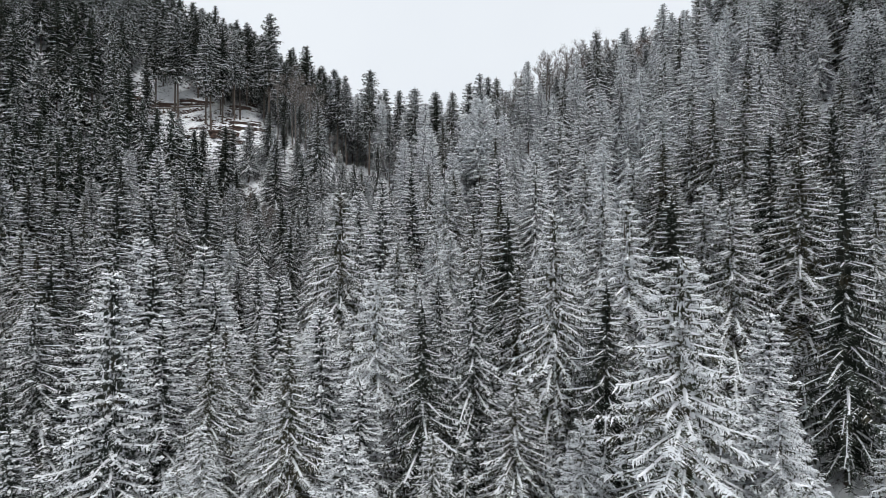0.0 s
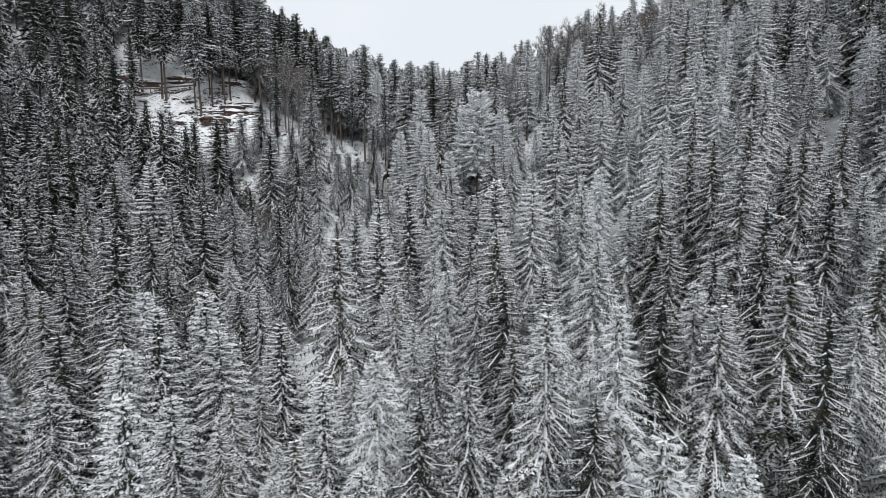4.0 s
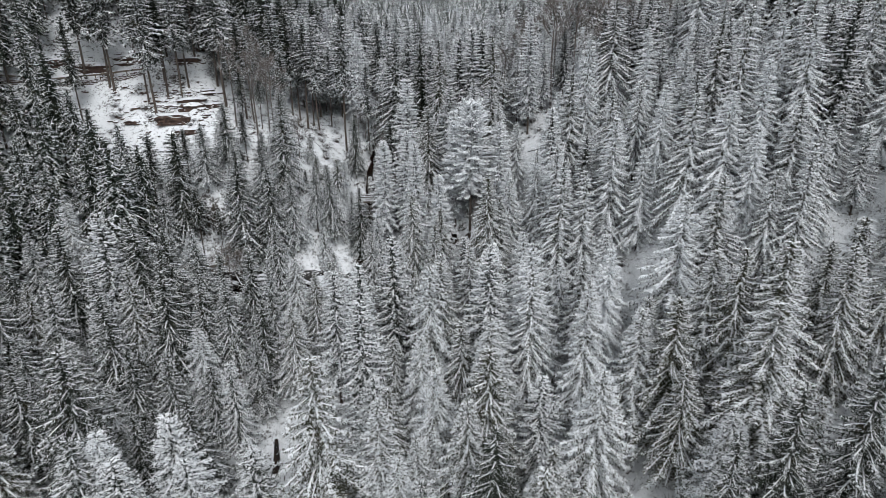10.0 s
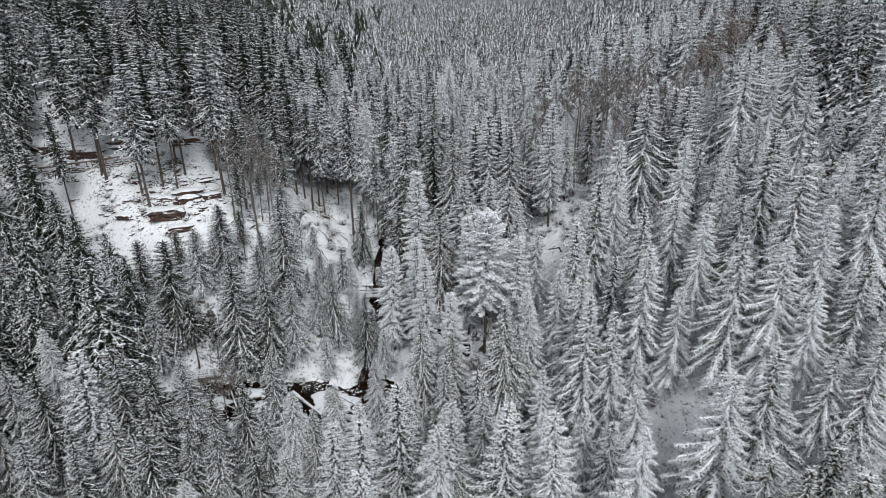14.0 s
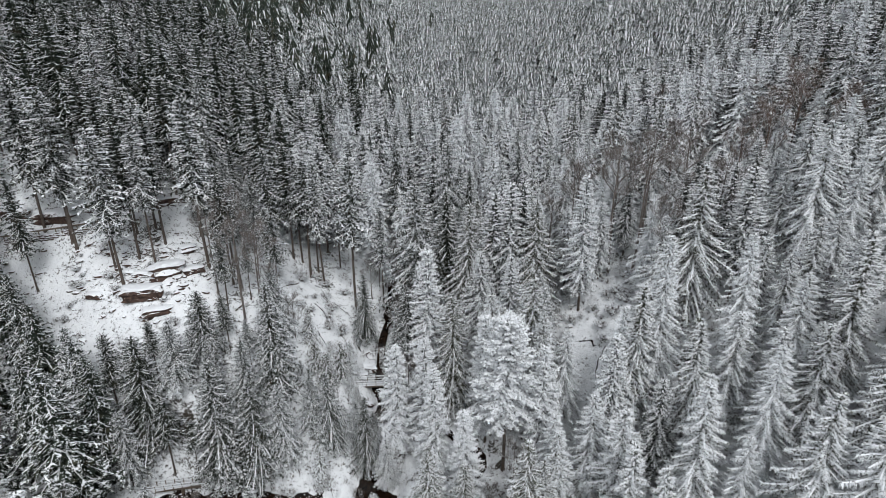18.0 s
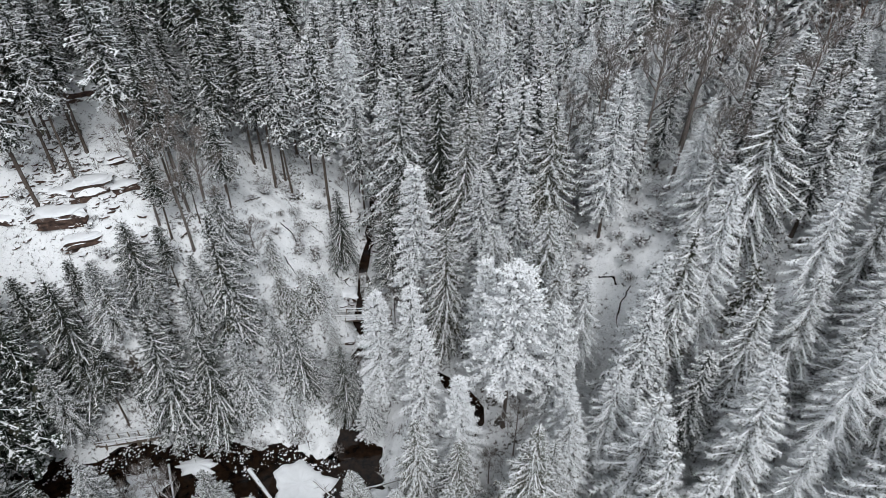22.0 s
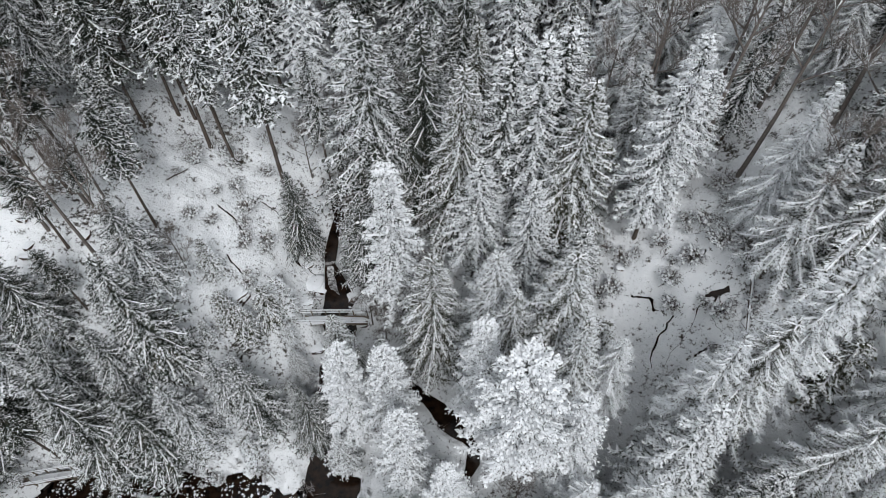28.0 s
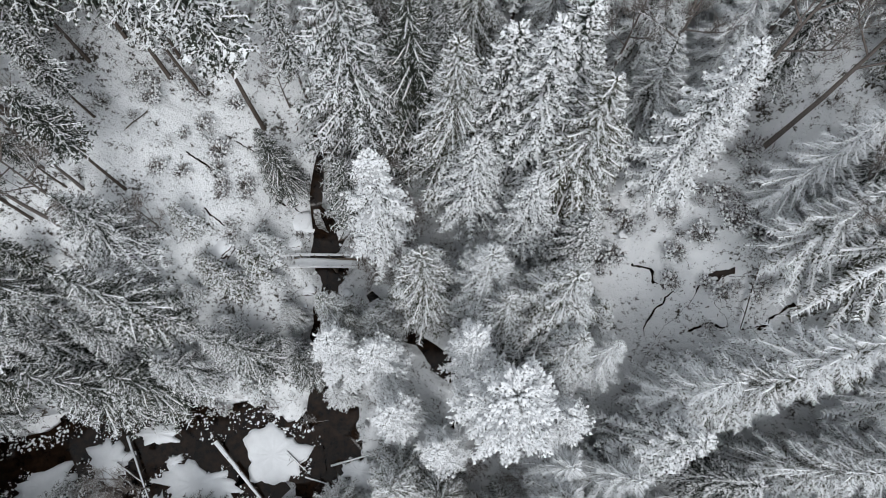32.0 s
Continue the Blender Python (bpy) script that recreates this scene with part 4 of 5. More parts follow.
def wood_mesh(name, seed, spots, mat, cap):
    """Low, ragged conifers, each a stack of jagged skirts with snow on them, all in one mesh."""
    r = np.random.RandomState(seed)
    v, f, sv, sf = [], [], [], []
    edge = []
    n = cn = 0
    for x, y, z, H, far in spots:
        rings = 8 if far < 280 else 6 if far < 450 else 5
        teeth = 8 if far < 280 else 6 if far < 450 else 5
        R = H * r.uniform(0.15, 0.22)
        base = H * r.uniform(0.08, 0.3)
        for k in range(rings):
            q = k / rings
            zc = base + (H - base) * q
            rad = R * (1 - q) ** 0.66 + 0.15
            hgt = (H - base) / rings * 1.7
            ang = np.arange(teeth * 2) * math.pi / teeth + r.uniform(0, 6)
            rr = rad * np.where(np.arange(teeth * 2) % 2, 0.6, 1.0) * r.uniform(0.6, 1.3, teeth * 2)
            ring = np.column_stack([x + rr * np.cos(ang), y + rr * np.sin(ang), z + zc - rr * 0.22 + r.uniform(-0.25, 0.25, teeth * 2)])
            v.append(np.vstack([ring, [(x, y, z + min(zc + hgt, H))]]))
            # notches between teeth get fewer flecks, painting the shade there
            edge.append(np.append(np.where(np.arange(teeth * 2) % 2, 0.45, 1.0), 0.4))
            i = np.arange(teeth * 2)
            f.append(np.column_stack([n + i, n + (i + 1) % (teeth * 2), np.full(teeth * 2, n + teeth * 2)]))
            n += teeth * 2 + 1
            # snow on every other tooth
            pick = np.where((np.arange(teeth * 2) % 2 == 0) & (r.uniform(0, 1, teeth * 2) < 0.4))[0]
            c = np.array((x, y, z + min(zc + hgt, H)))
            tip = ring[pick]
            m = c + (tip - c) * 0.5
            sid = np.column_stack([-np.sin(ang[pick]), np.cos(ang[pick]), np.zeros(len(pick))]) * rad * 0.12
            lift = np.array((0, 0, 0.12))
            sv += [tip * 0.97 + m * 0.03 + lift, m - sid + lift, m + sid + lift]
            j = np.arange(len(pick)) + cn
            sf.append(np.column_stack([j, j + len(pick), j + 2 * len(pick)]))
            cn += 3 * len(pick)
    a = mesh_from(name, np.vstack(v), np.vstack(f), mat, smooth=False)
    a.attributes.new("outer", "FLOAT", "POINT").data.foreach_set("value", np.concatenate(edge).astype(np.float32))
    b = mesh_from(name + "_snow", np.vstack(sv), np.vstack(sf), cap, smooth=False)
    return a, b


spots = []
for k in range(80000):
    far = 60 + 1000 * fill.random() ** 1.3
    a = radians(fill.uniform(-46, 46))
    x, y = far * math.sin(a), far * math.cos(a)
    if y < 30 or (abs(x) < 70 and y < 170) or far < 110 or len(spots) >= 7600:
        continue
    if not clear_of(x, y, 4.2 if far < 300 else 5.2 if far < 600 else 6.6):
        continue
    claim(x, y)
    spots.append((x, y, far, fill.uniform(13, 23)))
hz = land([s[0] for s in spots], [s[1] for s in spots], carve=False)
body = [(x, y, z, H, far) for (x, y, far, H), z in zip(spots, hz)]
# trees farther left more often take the needles with shade in their colour
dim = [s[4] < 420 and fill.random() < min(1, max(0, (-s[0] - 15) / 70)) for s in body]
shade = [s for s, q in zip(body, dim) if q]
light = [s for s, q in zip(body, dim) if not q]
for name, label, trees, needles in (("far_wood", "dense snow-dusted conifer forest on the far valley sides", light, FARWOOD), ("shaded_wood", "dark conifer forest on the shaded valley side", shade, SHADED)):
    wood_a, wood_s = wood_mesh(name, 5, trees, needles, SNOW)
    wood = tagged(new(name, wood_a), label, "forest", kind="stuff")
    part("snow", wood_s, wood, "snow on the far treetops")

# more litter shows round each tree, which also paints the shade under it
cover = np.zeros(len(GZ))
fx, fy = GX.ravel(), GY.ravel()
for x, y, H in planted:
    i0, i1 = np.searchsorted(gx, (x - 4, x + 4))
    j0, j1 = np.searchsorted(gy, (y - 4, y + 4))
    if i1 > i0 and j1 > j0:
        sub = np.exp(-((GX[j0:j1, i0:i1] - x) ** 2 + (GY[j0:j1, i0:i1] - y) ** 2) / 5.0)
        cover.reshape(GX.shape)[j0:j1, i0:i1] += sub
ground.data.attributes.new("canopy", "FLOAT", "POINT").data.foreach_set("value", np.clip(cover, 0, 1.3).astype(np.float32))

# ---- bare trees, shrubs and brushwood ----


def bare_tree_meshes(name, seed, H, mat, spread=0.5, forks=9, first=0.35):
    """A leafless broadleaf: trunk and limbs in one mesh, thin twigs in another, and a little snow along the limbs."""
    rnd = random.Random(seed)
    tv, tf, wv, wf, sv, sf = [], [], [], [], [], []

    def limb(p, d, L, r, depth):
        pts, q = [p], p
        for k in range(3):
            d = (d + Vector((rnd.uniform(-0.18, 0.18), rnd.uniform(-0.18, 0.18), rnd.uniform(-0.02, 0.16)))).normalized()
            q = q + d * (L / 3)
            pts.append(q)
        add_tube(tv, tf, [tuple(a) for a in pts], [r, r * 0.8, r * 0.6, r * 0.35], 4 if depth < 1 else 3)
        if depth > 0:
            for a, b in zip(pts, pts[1:]):
                if rnd.random() < 0.6 and abs(d.z) < 0.93:
                    o = len(sv)
                    s = d.cross(Vector((0, 0, 1))).normalized() * (r * 0.7 + 0.012)
                    up = Vector((0, 0, r * 0.8 + 0.012))
                    sv.extend([tuple(a - s + up * 0.6), tuple(a + s + up * 0.6), tuple(b + s + up * 0.6), tuple(b - s + up * 0.6), tuple((a + b) / 2 + up * 1.6)])
                    sf.extend([(o, o + 1, o + 4), (o + 1, o + 2, o + 4), (o + 2, o + 3, o + 4), (o + 3, o, o + 4)])
        if depth < 2:
            n = 4 if depth else 5
            for k in range(n):
                t = rnd.uniform(0.35, 1.0)
                base = pts[min(2, int(t * 3))].lerp(pts[min(3, int(t * 3) + 1)], t * 3 % 1)
                side = Vector((rnd.uniform(-1, 1), rnd.uniform(-1, 1), rnd.uniform(0.0, 0.6))).normalized()
                limb(base, (d * 0.65 + side * spread * 1.3).normalized(), L * rnd.uniform(0.45, 0.7), r * 0.5, depth + 1)
        for k in range(6 if depth else 2):
            t = rnd.uniform(0.25, 1.0)
            base = pts[min(2, int(t * 3))].lerp(pts[min(3, int(t * 3) + 1)], t * 3 % 1)
            side = Vector((rnd.uniform(-1, 1), rnd.uniform(-1, 1), rnd.uniform(-0.1, 0.7))).normalized()
            dd = (d * 0.6 + side * 0.9).normalized()
            tip = base + dd * rnd.uniform(0.5, 1.25)
            w = dd.orthogonal().normalized() * 0.014
            mid = base.lerp(tip, 0.5) + Vector((rnd.uniform(-0.1, 0.1), rnd.uniform(-0.1, 0.1), 0.06))
            o = len(wv)
            wv.extend([tuple(base - w), tuple(base + w), tuple(mid + w * 0.8), tuple(mid - w * 0.8), tuple(tip), tuple(mid + (tip - base).cross(w).normalized() * 0.35)])
            wf.extend([(o, o + 1, o + 2, o + 3), (o + 3, o + 2, o + 4), (o + 3, o + 2, o + 5)])

    top = H * 0.92
    pts = [Vector((0.12 * math.sin(z * 0.35 + seed), 0.12 * math.cos(z * 0.3 + seed), z)) for z in (-1.0, 0.0, H * 0.15, H * 0.35, H * 0.55, H * 0.75, top)]
    r0 = 0.008 * H + 0.03
    add_tube(tv, tf, [tuple(p) for p in pts], [r0 * k for k in (1.5, 1.25, 1.0, 0.85, 0.62, 0.4, 0.1)], 7)
    for k in range(forks):
        z = H * (first + (0.9 - first) * k / forks)
        a = k * 2.4 + rnd.uniform(-0.4, 0.4)
        q = 1 - z / H
        d = Vector((math.cos(a), math.sin(a), rnd.uniform(0.5, 1.2))).normalized()
        limb(Vector((0.12 * math.sin(z * 0.35 + seed), 0.12 * math.cos(z * 0.3 + seed), z)), d, H * (0.12 + 0.30 * q) * spread * 2, r0 * (0.25 + 0.4 * q), 0)
    return (mesh_from(name + "_trunk", tv, tf, mat), mesh_from(name + "_twigs", wv, wf, mat, smooth=False), mesh_from(name + "_snow", sv, sf, DRIFT, smooth=False))


BARE_LABEL = "leafless broadleaf tree with fine grey-brown twigs and traces of snow"
RUST_LABEL = "leafless beech with a haze of reddish-brown twigs"
BARE = [("bare_tree", BARE_LABEL, *bare_tree_meshes("bare_tree", 40 + k, 14, TWIG, 0.5 - 0.05 * k, 9), 14) for k in range(3)]
TALL = [("tall_bare_tree", BARE_LABEL, *bare_tree_meshes("tall_bare_tree", 50 + k, 22, TWIG, 0.34, 7, 0.5), 22) for k in range(2)]
BEECH = [("beech_tree", RUST_LABEL, *bare_tree_meshes("beech_tree", 60 + k, 16, RUST, 0.5, 10, 0.3), 16) for k in range(2)]
bare_rnd = random.Random(77)
bare_master = {}


def plant_bare(kind, x, y, H):
    k = bare_rnd.randrange(len(kind))
    name, label, trunk, twigs, white, H0 = kind[k]
    s = H / H0
    m = Matrix.LocRotScale((x, y, height(x, y) - 0.1), Euler((bare_rnd.uniform(-0.05, 0.05), bare_rnd.uniform(-0.05, 0.05), bare_rnd.uniform(0, 6.28))), (s, s, s))
    if (name, k) not in bare_master:
        root = tagged(new(name), label, "tree", "leafless trees")
        part("trunk", trunk, root, "grey-brown trunk and limbs")
        tagged(part("twig_crown", twigs, root, "fine bare twigs"), kind="stuff")
        tagged(part("snow", white, root, "thin snow along the limbs"), kind="stuff")
        root.matrix_basis = m
        bare_master[name, k] = root
        return
    one = bare_master[name, k]
    keep = one.scale.copy()
    one.scale = (1, 1, 1)
    copy_thing(one, m)
    one.scale = keep


for x, y, H in [(24.8, 136.9, 22), (28.3, 135, 22), (19.2, 140.8, 20), (20.9, 143.5, 20), (25.9, 141, 21), (30.5, 126.4, 18), (33.3, 131, 20), (36, 138, 21), (31, 142, 20), (15.5, 142, 17), (38, 130, 18),
                (-29.7, 127.6, 17), (-32.8, 127.5, 18), (-34.5, 132.4, 18), (-37, 129, 16), (-31.5, 131, 15)]:
    plant_bare(TALL, x, y, H)
for x, y, H in [(-3.2, 130.5, 12), (-8.7, 147, 11), (-9.6, 151, 12), (-8.6, 143.2, 10), (-9.2, 137, 9), (-4.5, 135.5, 11), (8.5, 110.8, 9), (9.8, 107.5, 8), (5.5, 108.5, 6), (-33.2, 105.2, 8), (-35.8, 103.6, 7), (-31, 104.4, 8),
                (-16.4, 62.5, 8), (-20, 58, 8), (-17.5, 53, 7), (-29, 61, 7), (-14.5, 71, 7), (-5, 142, 10), (14, 112, 6), (-25.4, 128.6, 8), (-10.4, 121, 6), (-13.6, 112.4, 3.5), (-17.5, 113.6, 4), (-8.4, 139.6, 10), (-7.2, 145.2, 11), (-6.4, 133.8, 9), (-9.9, 141.2, 9), (-2.6, 127.4, 9), (-5.8, 127.6, 8), (-15.6, 144.0, 8), (-7.6, 129.6, 7), (-10.6, 146, 11), (-4.2, 149, 12), (-9.4, 154, 12), (-11.0, 150, 9), (-5.2, 138.4, 10), (-3.4, 133.2, 9), (-6.8, 150.4, 11), (-8.0, 135.0, 9), (-2.2, 145.6, 11), (-10.2, 138.6, 8), (-14.8, 148, 9)]:
    plant_bare(BARE, x, y, H)
for x, y, H in [(42.8, 175, 16), (44.4, 140.5, 14), (57.5, 151, 17), (50.4, 146, 15), (53, 158, 15), (68, 190, 16), (12.8, 196, 15), (20.9, 188, 14), (47, 163, 14), (-35, 175, 14), (-24, 168, 12), (61, 142, 14), (38, 152, 13)]:
    plant_bare(BEECH, x, y, H)


def shrub_meshes(name, seed, R):
    """A low shrub: a sheaf of bent stems, with crumbs of snow caught in it."""
    r = np.random.RandomState(seed)
    n = 150
    a, lean = r.uniform(0, 6.28, n), r.uniform(0.05, 1.0, n) ** 0.7
    L = R * r.uniform(0.6, 1.25, n)
    out = np.column_stack([np.cos(a), np.sin(a), np.zeros(n)])
    side = np.column_stack([-np.sin(a), np.cos(a), np.zeros(n)]) * 0.014
    up = np.array((0, 0, 1.0))
    foot = out * (R * 0.35 * r.uniform(0, 1, n))[:, None] - up * 0.1
    mid = foot + out * (L * lean * 0.4)[:, None] + up * (L * 0.6)[:, None]
    tip = mid + out * (L * lean * 0.6)[:, None] + up * (L * 0.35 * (1.1 - lean))[:, None] + side * r.uniform(-14, 14, (n, 1))
    v = np.vstack([foot - side, foot + side, mid + side, mid - side, tip, mid + out * 0.25 + side * r.uniform(-18, 18, (n, 1)) + up * 0.18])
    i = np.arange(n)
    f = np.vstack([np.column_stack([i, i + n, i + 2 * n]), np.column_stack([i, i + 2 * n, i + 3 * n]), np.column_stack([i + 3 * n, i + 2 * n, i + 4 * n]), np.column_stack([i + 3 * n, i + 2 * n, i + 5 * n])])
    k = 110
    pick = r.randint(0, n, k)
    t = r.uniform(0.2, 1.0, (k, 1))
    c = mid[pick] * (1 - t) + tip[pick] * t + up * 0.03
    sz = r.uniform(0.08, 0.22, (k, 1)) * (0.6 + 0.4 * R)
    sv = np.vstack([c + d * sz * (1, 1, 0.6) for d in LUMP_DIR])
    j = np.arange(k)
    sf = np.vstack([np.column_stack([j + q[0] * k, j + q[1] * k, j + q[2] * k]) for q in LUMP_TRI])
    return v, f, sv, sf


SHRUBS = []
for k in range(3):
    v, f, sv, sf = shrub_meshes("shrub", 90 + k, 1.0)
    SHRUBS.append((mesh_from("shrub_stems", v, f, TWIG, smooth=False), mesh_from("shrub_snow", sv, sf, THICK)))
shrub_rnd = random.Random(5)
SHRUB_SPOTS = [(15.9, 133.8, 1.3), (15.2, 131.5, 1.2), (14.5, 128.9, 1.1), (17.4, 127.7, 1.4), (26.2, 124.2, 1.5), (19.7, 135.1, 1.2), (21.8, 131, 1.1), (28.1, 128.2, 1.6), (20.9, 134.7, 1.2), (24.2, 128.6, 1.5),
                               (-23.3, 140.1, 1.2), (-21.6, 137.6, 1.3), (-24.2, 143.1, 1), (-24.4, 134.7, 1.1), (22.5, 127.5, 1.2), (29.6, 130.4, 1.3), (27.6, 132.2, 1.2), (18.5, 130.6, 1.0), (30.4, 133.6, 1.2), (-19.5, 134.4, 1.0), (-27.5, 141, 1.1), (-20.5, 143, 1.2)]
for cx, cy, ux, uy, n in ((20.5, 131, 7, 6, 18), (29.5, 131, 6, 7, 22), (26, 124, 4, 4, 5), (-24, 139, 8, 6, 14), (-18, 133, 4, 5, 8), (-54, 127, 12, 8, 34), (30, 92, 3, 10, 8), (-27, 114.5, 9, 1.6, 14)):
    for k in range(n):
        a, q = shrub_rnd.uniform(0, 6.28), shrub_rnd.random() ** 0.5
        SHRUB_SPOTS.append((cx + ux * q * math.cos(a), cy + uy * q * math.sin(a), shrub_rnd.uniform(0.5, 1.25)))
for k, (x, y, s) in enumerate(SHRUB_SPOTS):
    stems, white = SHRUBS[k % 3]
    root = tagged(new("shrub"), "low bare shrub with snow caught in its stems", "shrub", "shrubs of the clearings")
    tagged(part("twig_crown", stems, root, "thin brown stems"), kind="stuff")
    tagged(part("snow", white, root, "crumbs of snow"), kind="stuff")
    root.matrix_basis = Matrix.LocRotScale((x, y, height(x, y)), Euler((0, 0, shrub_rnd.uniform(0, 6.28))), (s, s, s * shrub_rnd.uniform(0.8, 1.1)))

# brushwood under the trees: nobody could count it
bv, bf, cv, cf = [], [], [], []
bn = cn = 0
brush_rnd = np.random.RandomState(31)
bx, by = brush_rnd.uniform(-58, 52, 2300), brush_rnd.uniform(50, 165, 2300)
keep = np.array([in_view(x, y, 4) and not (is_open(x, y, 0.8) and q < 0.75) for x, y, q in zip(bx, by, brush_rnd.uniform(0, 1, 2300))])
bx, by = bx[keep], by[keep]
bz = land(bx, by)
small = [shrub_meshes("brush", 200 + k, 1.0) for k in range(4)]
for x, y, z in zip(bx, by, bz):
    v, f, sv, sf = small[brush_rnd.randint(4)]
    s = brush_rnd.uniform(0.5, 1.15)
    a = brush_rnd.uniform(0, 6.28)
    rot = np.array([(math.cos(a), math.sin(a), 0), (-math.sin(a), math.cos(a), 0), (0, 0, 1)]) * s
    # a third of the stems of a full shrub
    n = 150
    pick = brush_rnd.choice(n, 22, replace=False)
    idx = np.concatenate([pick + q * n for q in (0, 1, 2, 3, 4)])
    bv.append(v[idx] @ rot + (x, y, z))
    i = np.arange(22) + bn
    bf += [np.column_stack([i, i + 22, i + 44]), np.column_stack([i, i + 44, i + 66]), np.column_stack([i + 66, i + 44, i + 88])]
    bn += 110
    k = 110
    pick = brush_rnd.choice(k, 9, replace=False)
    idx = np.concatenate([pick + q * k for q in (0, 1, 2, 3)])
    cv.append(sv[idx] @ rot + (x, y, z))
    j = np.arange(9) + cn
    cf += [np.column_stack([j + 9 * q[0], j + 9 * q[1], j + 9 * q[2]]) for q in LUMP_TRI[:3]]
    cn += 36
brush = tagged(new("brushwood", mesh_from("brushwood", np.vstack(bv), np.vstack(bf), TWIG, smooth=False)), "low bare brushwood covering the forest floor", "undergrowth", kind="stuff")
part("snow", mesh_from("brushwood_snow", np.vstack(cv), np.vstack(cf), THICK, smooth=False), brush, "snow caught in the brushwood")

# ---- rocks, paths, bridges and fallen logs ----


def rock_mesh(name, seed, w, d, h, fine=3):
    """A weathered slab of sandstone: a squashed, faceted block with a broken edge and ledges."""
    rnd = random.Random(seed)
    bm = bmesh.new()
    bmesh.ops.create_icosphere(bm, subdivisions=fine, radius=1)
    for v in bm.verts:
        p = v.co.copy()
        k = max(abs(p.x), abs(p.y), abs(p.z) * 1.1)
        q = p / (k ** 0.75)
        n = noise.noise(p * 1.7 + Vector((seed * 3.1, 0, 0)))
        ledge = round((q.z + 0.2 * n) * 2.5) / 2.5
        jut = 1 + 0.22 * n + 0.16 * math.cos(ledge * 7.0 + seed)
        v.co = Vector((q.x * w / 2 * jut, q.y * d / 2 * (jut + 0.15 * noise.noise(p * 2.3 + Vector((0, seed, 0)))), (0.75 * ledge + 0.25 * q.z) * h / 2))
    me = bpy.data.meshes.new(name)
    bm.to_mesh(me)
    bm.free()
    me.materials.append(ROCK)
    return me


def snow_cap_mesh(name, seed, w, d, t):
    """A pillow of snow for the top of a slab or a log."""
    rnd = random.Random(seed)
    n = 12
    v = [(0, 0, t)]
    for ring, (f, z) in enumerate(((0.6, t * 0.95), (0.92, t * 0.55), (1.0, -0.06))):
        for k in range(n):
            a = 2 * math.pi * k / n
            j = 1 + 0.16 * math.sin(3 * a + seed) + rnd.uniform(-0.08, 0.08)
            c, s = math.cos(a), math.sin(a)
            m = max(abs(c), abs(s)) ** 0.6
            v.append((c / m * w / 2 * f * j, s / m * d / 2 * f * j, z))
    f = [(0, 1 + k, 1 + (k + 1) % n) for k in range(n)]
    for r in range(2):
        o = 1 + r * n
        f += [(o + k, o + n + k, o + n + (k + 1) % n, o + (k + 1) % n) for k in range(n)]
    return mesh_from(name, v, f, DRIFT)


for k, (x, y, w, d, h, turn) in enumerate([
        (-48.6, 128.2, 6.2, 3.0, 2.3, 14), (-45.8, 126.0, 4.4, 2.0, 1.8, 24), (-45.9, 131.4, 4.8, 2.8, 2.8, 30), (-42.3, 132.8, 3.2, 2.0, 1.6, 40), (-49.4, 130.6, 3.0, 1.6, 1.0, 8), (-51.8, 130.9, 2.2, 1.4, 0.9, 0),
        (-56.2, 127.8, 3.0, 1.6, 1.0, -5), (-56.1, 133.5, 2.0, 1.4, 0.9, 15), (-44.5, 136.2, 2.8, 1.8, 1.4, 45), (-50, 150.3, 2.8, 1.6, 1.2, 50), (-51.0, 144.6, 5.6, 2.2, 1.8, 35), (-60.2, 140.8, 7.2, 2.4, 2.4, 18),
        (-67.2, 137.8, 6.6, 2.2, 2.4, 14), (-73.4, 136.4, 5.6, 2.0, 2.0, 8), (-60.8, 130.2, 1.6, 1.2, 0.8, 0), (-55.2, 130.5, 1.4, 1.0, 0.7, 20), (-47.2, 130.0, 2.0, 1.2, 0.9, 25), (-44.0, 130.8, 1.6, 1.1, 0.9, 60),
        (-14.8, 133.6, 2.6, 2.0, 1.8, 0), (-10.2, 133.4, 2.2, 1.8, 1.6, 30), (-15.6, 131.2, 1.8, 1.4, 1.0, 10), (-9.0, 130.6, 1.4, 1.2, 0.9, 50), (-13.8, 126.4, 1.5, 1.2, 0.8, 0), (-9.4, 126.0, 1.3, 1.0, 0.8, 40),
        (-16.2, 138.6, 1.6, 1.1, 0.8, 15), (-19.6, 126.6, 2.2, 1.4, 1.2, 60), (-21.4, 128.4, 2.4, 1.6, 1.4, 50), (22.8, 118.4, 1.2, 0.9, 0.7, 10), (27.6, 120.8, 1.3, 1.0, 0.8, 35), (18.2, 129.4, 0.9, 0.7, 0.5, 0)]):
    rock = tagged(new("rock", rock_mesh("rock", 300 + k, w, d, h)), "reddish sandstone ledge capped with snow on the slope", "rock", "sandstone rocks")
    rock.matrix_basis = pose(x, y, height(x, y) - h * 0.05, 0, 0, turn)
    part("snow_cap", snow_cap_mesh("snow_cap", k, w * 0.92, d * 0.98, 0.10 + 0.03 * h), rock, "layer of fresh snow").matrix_basis = pose(0, 0.18, h * 0.44)

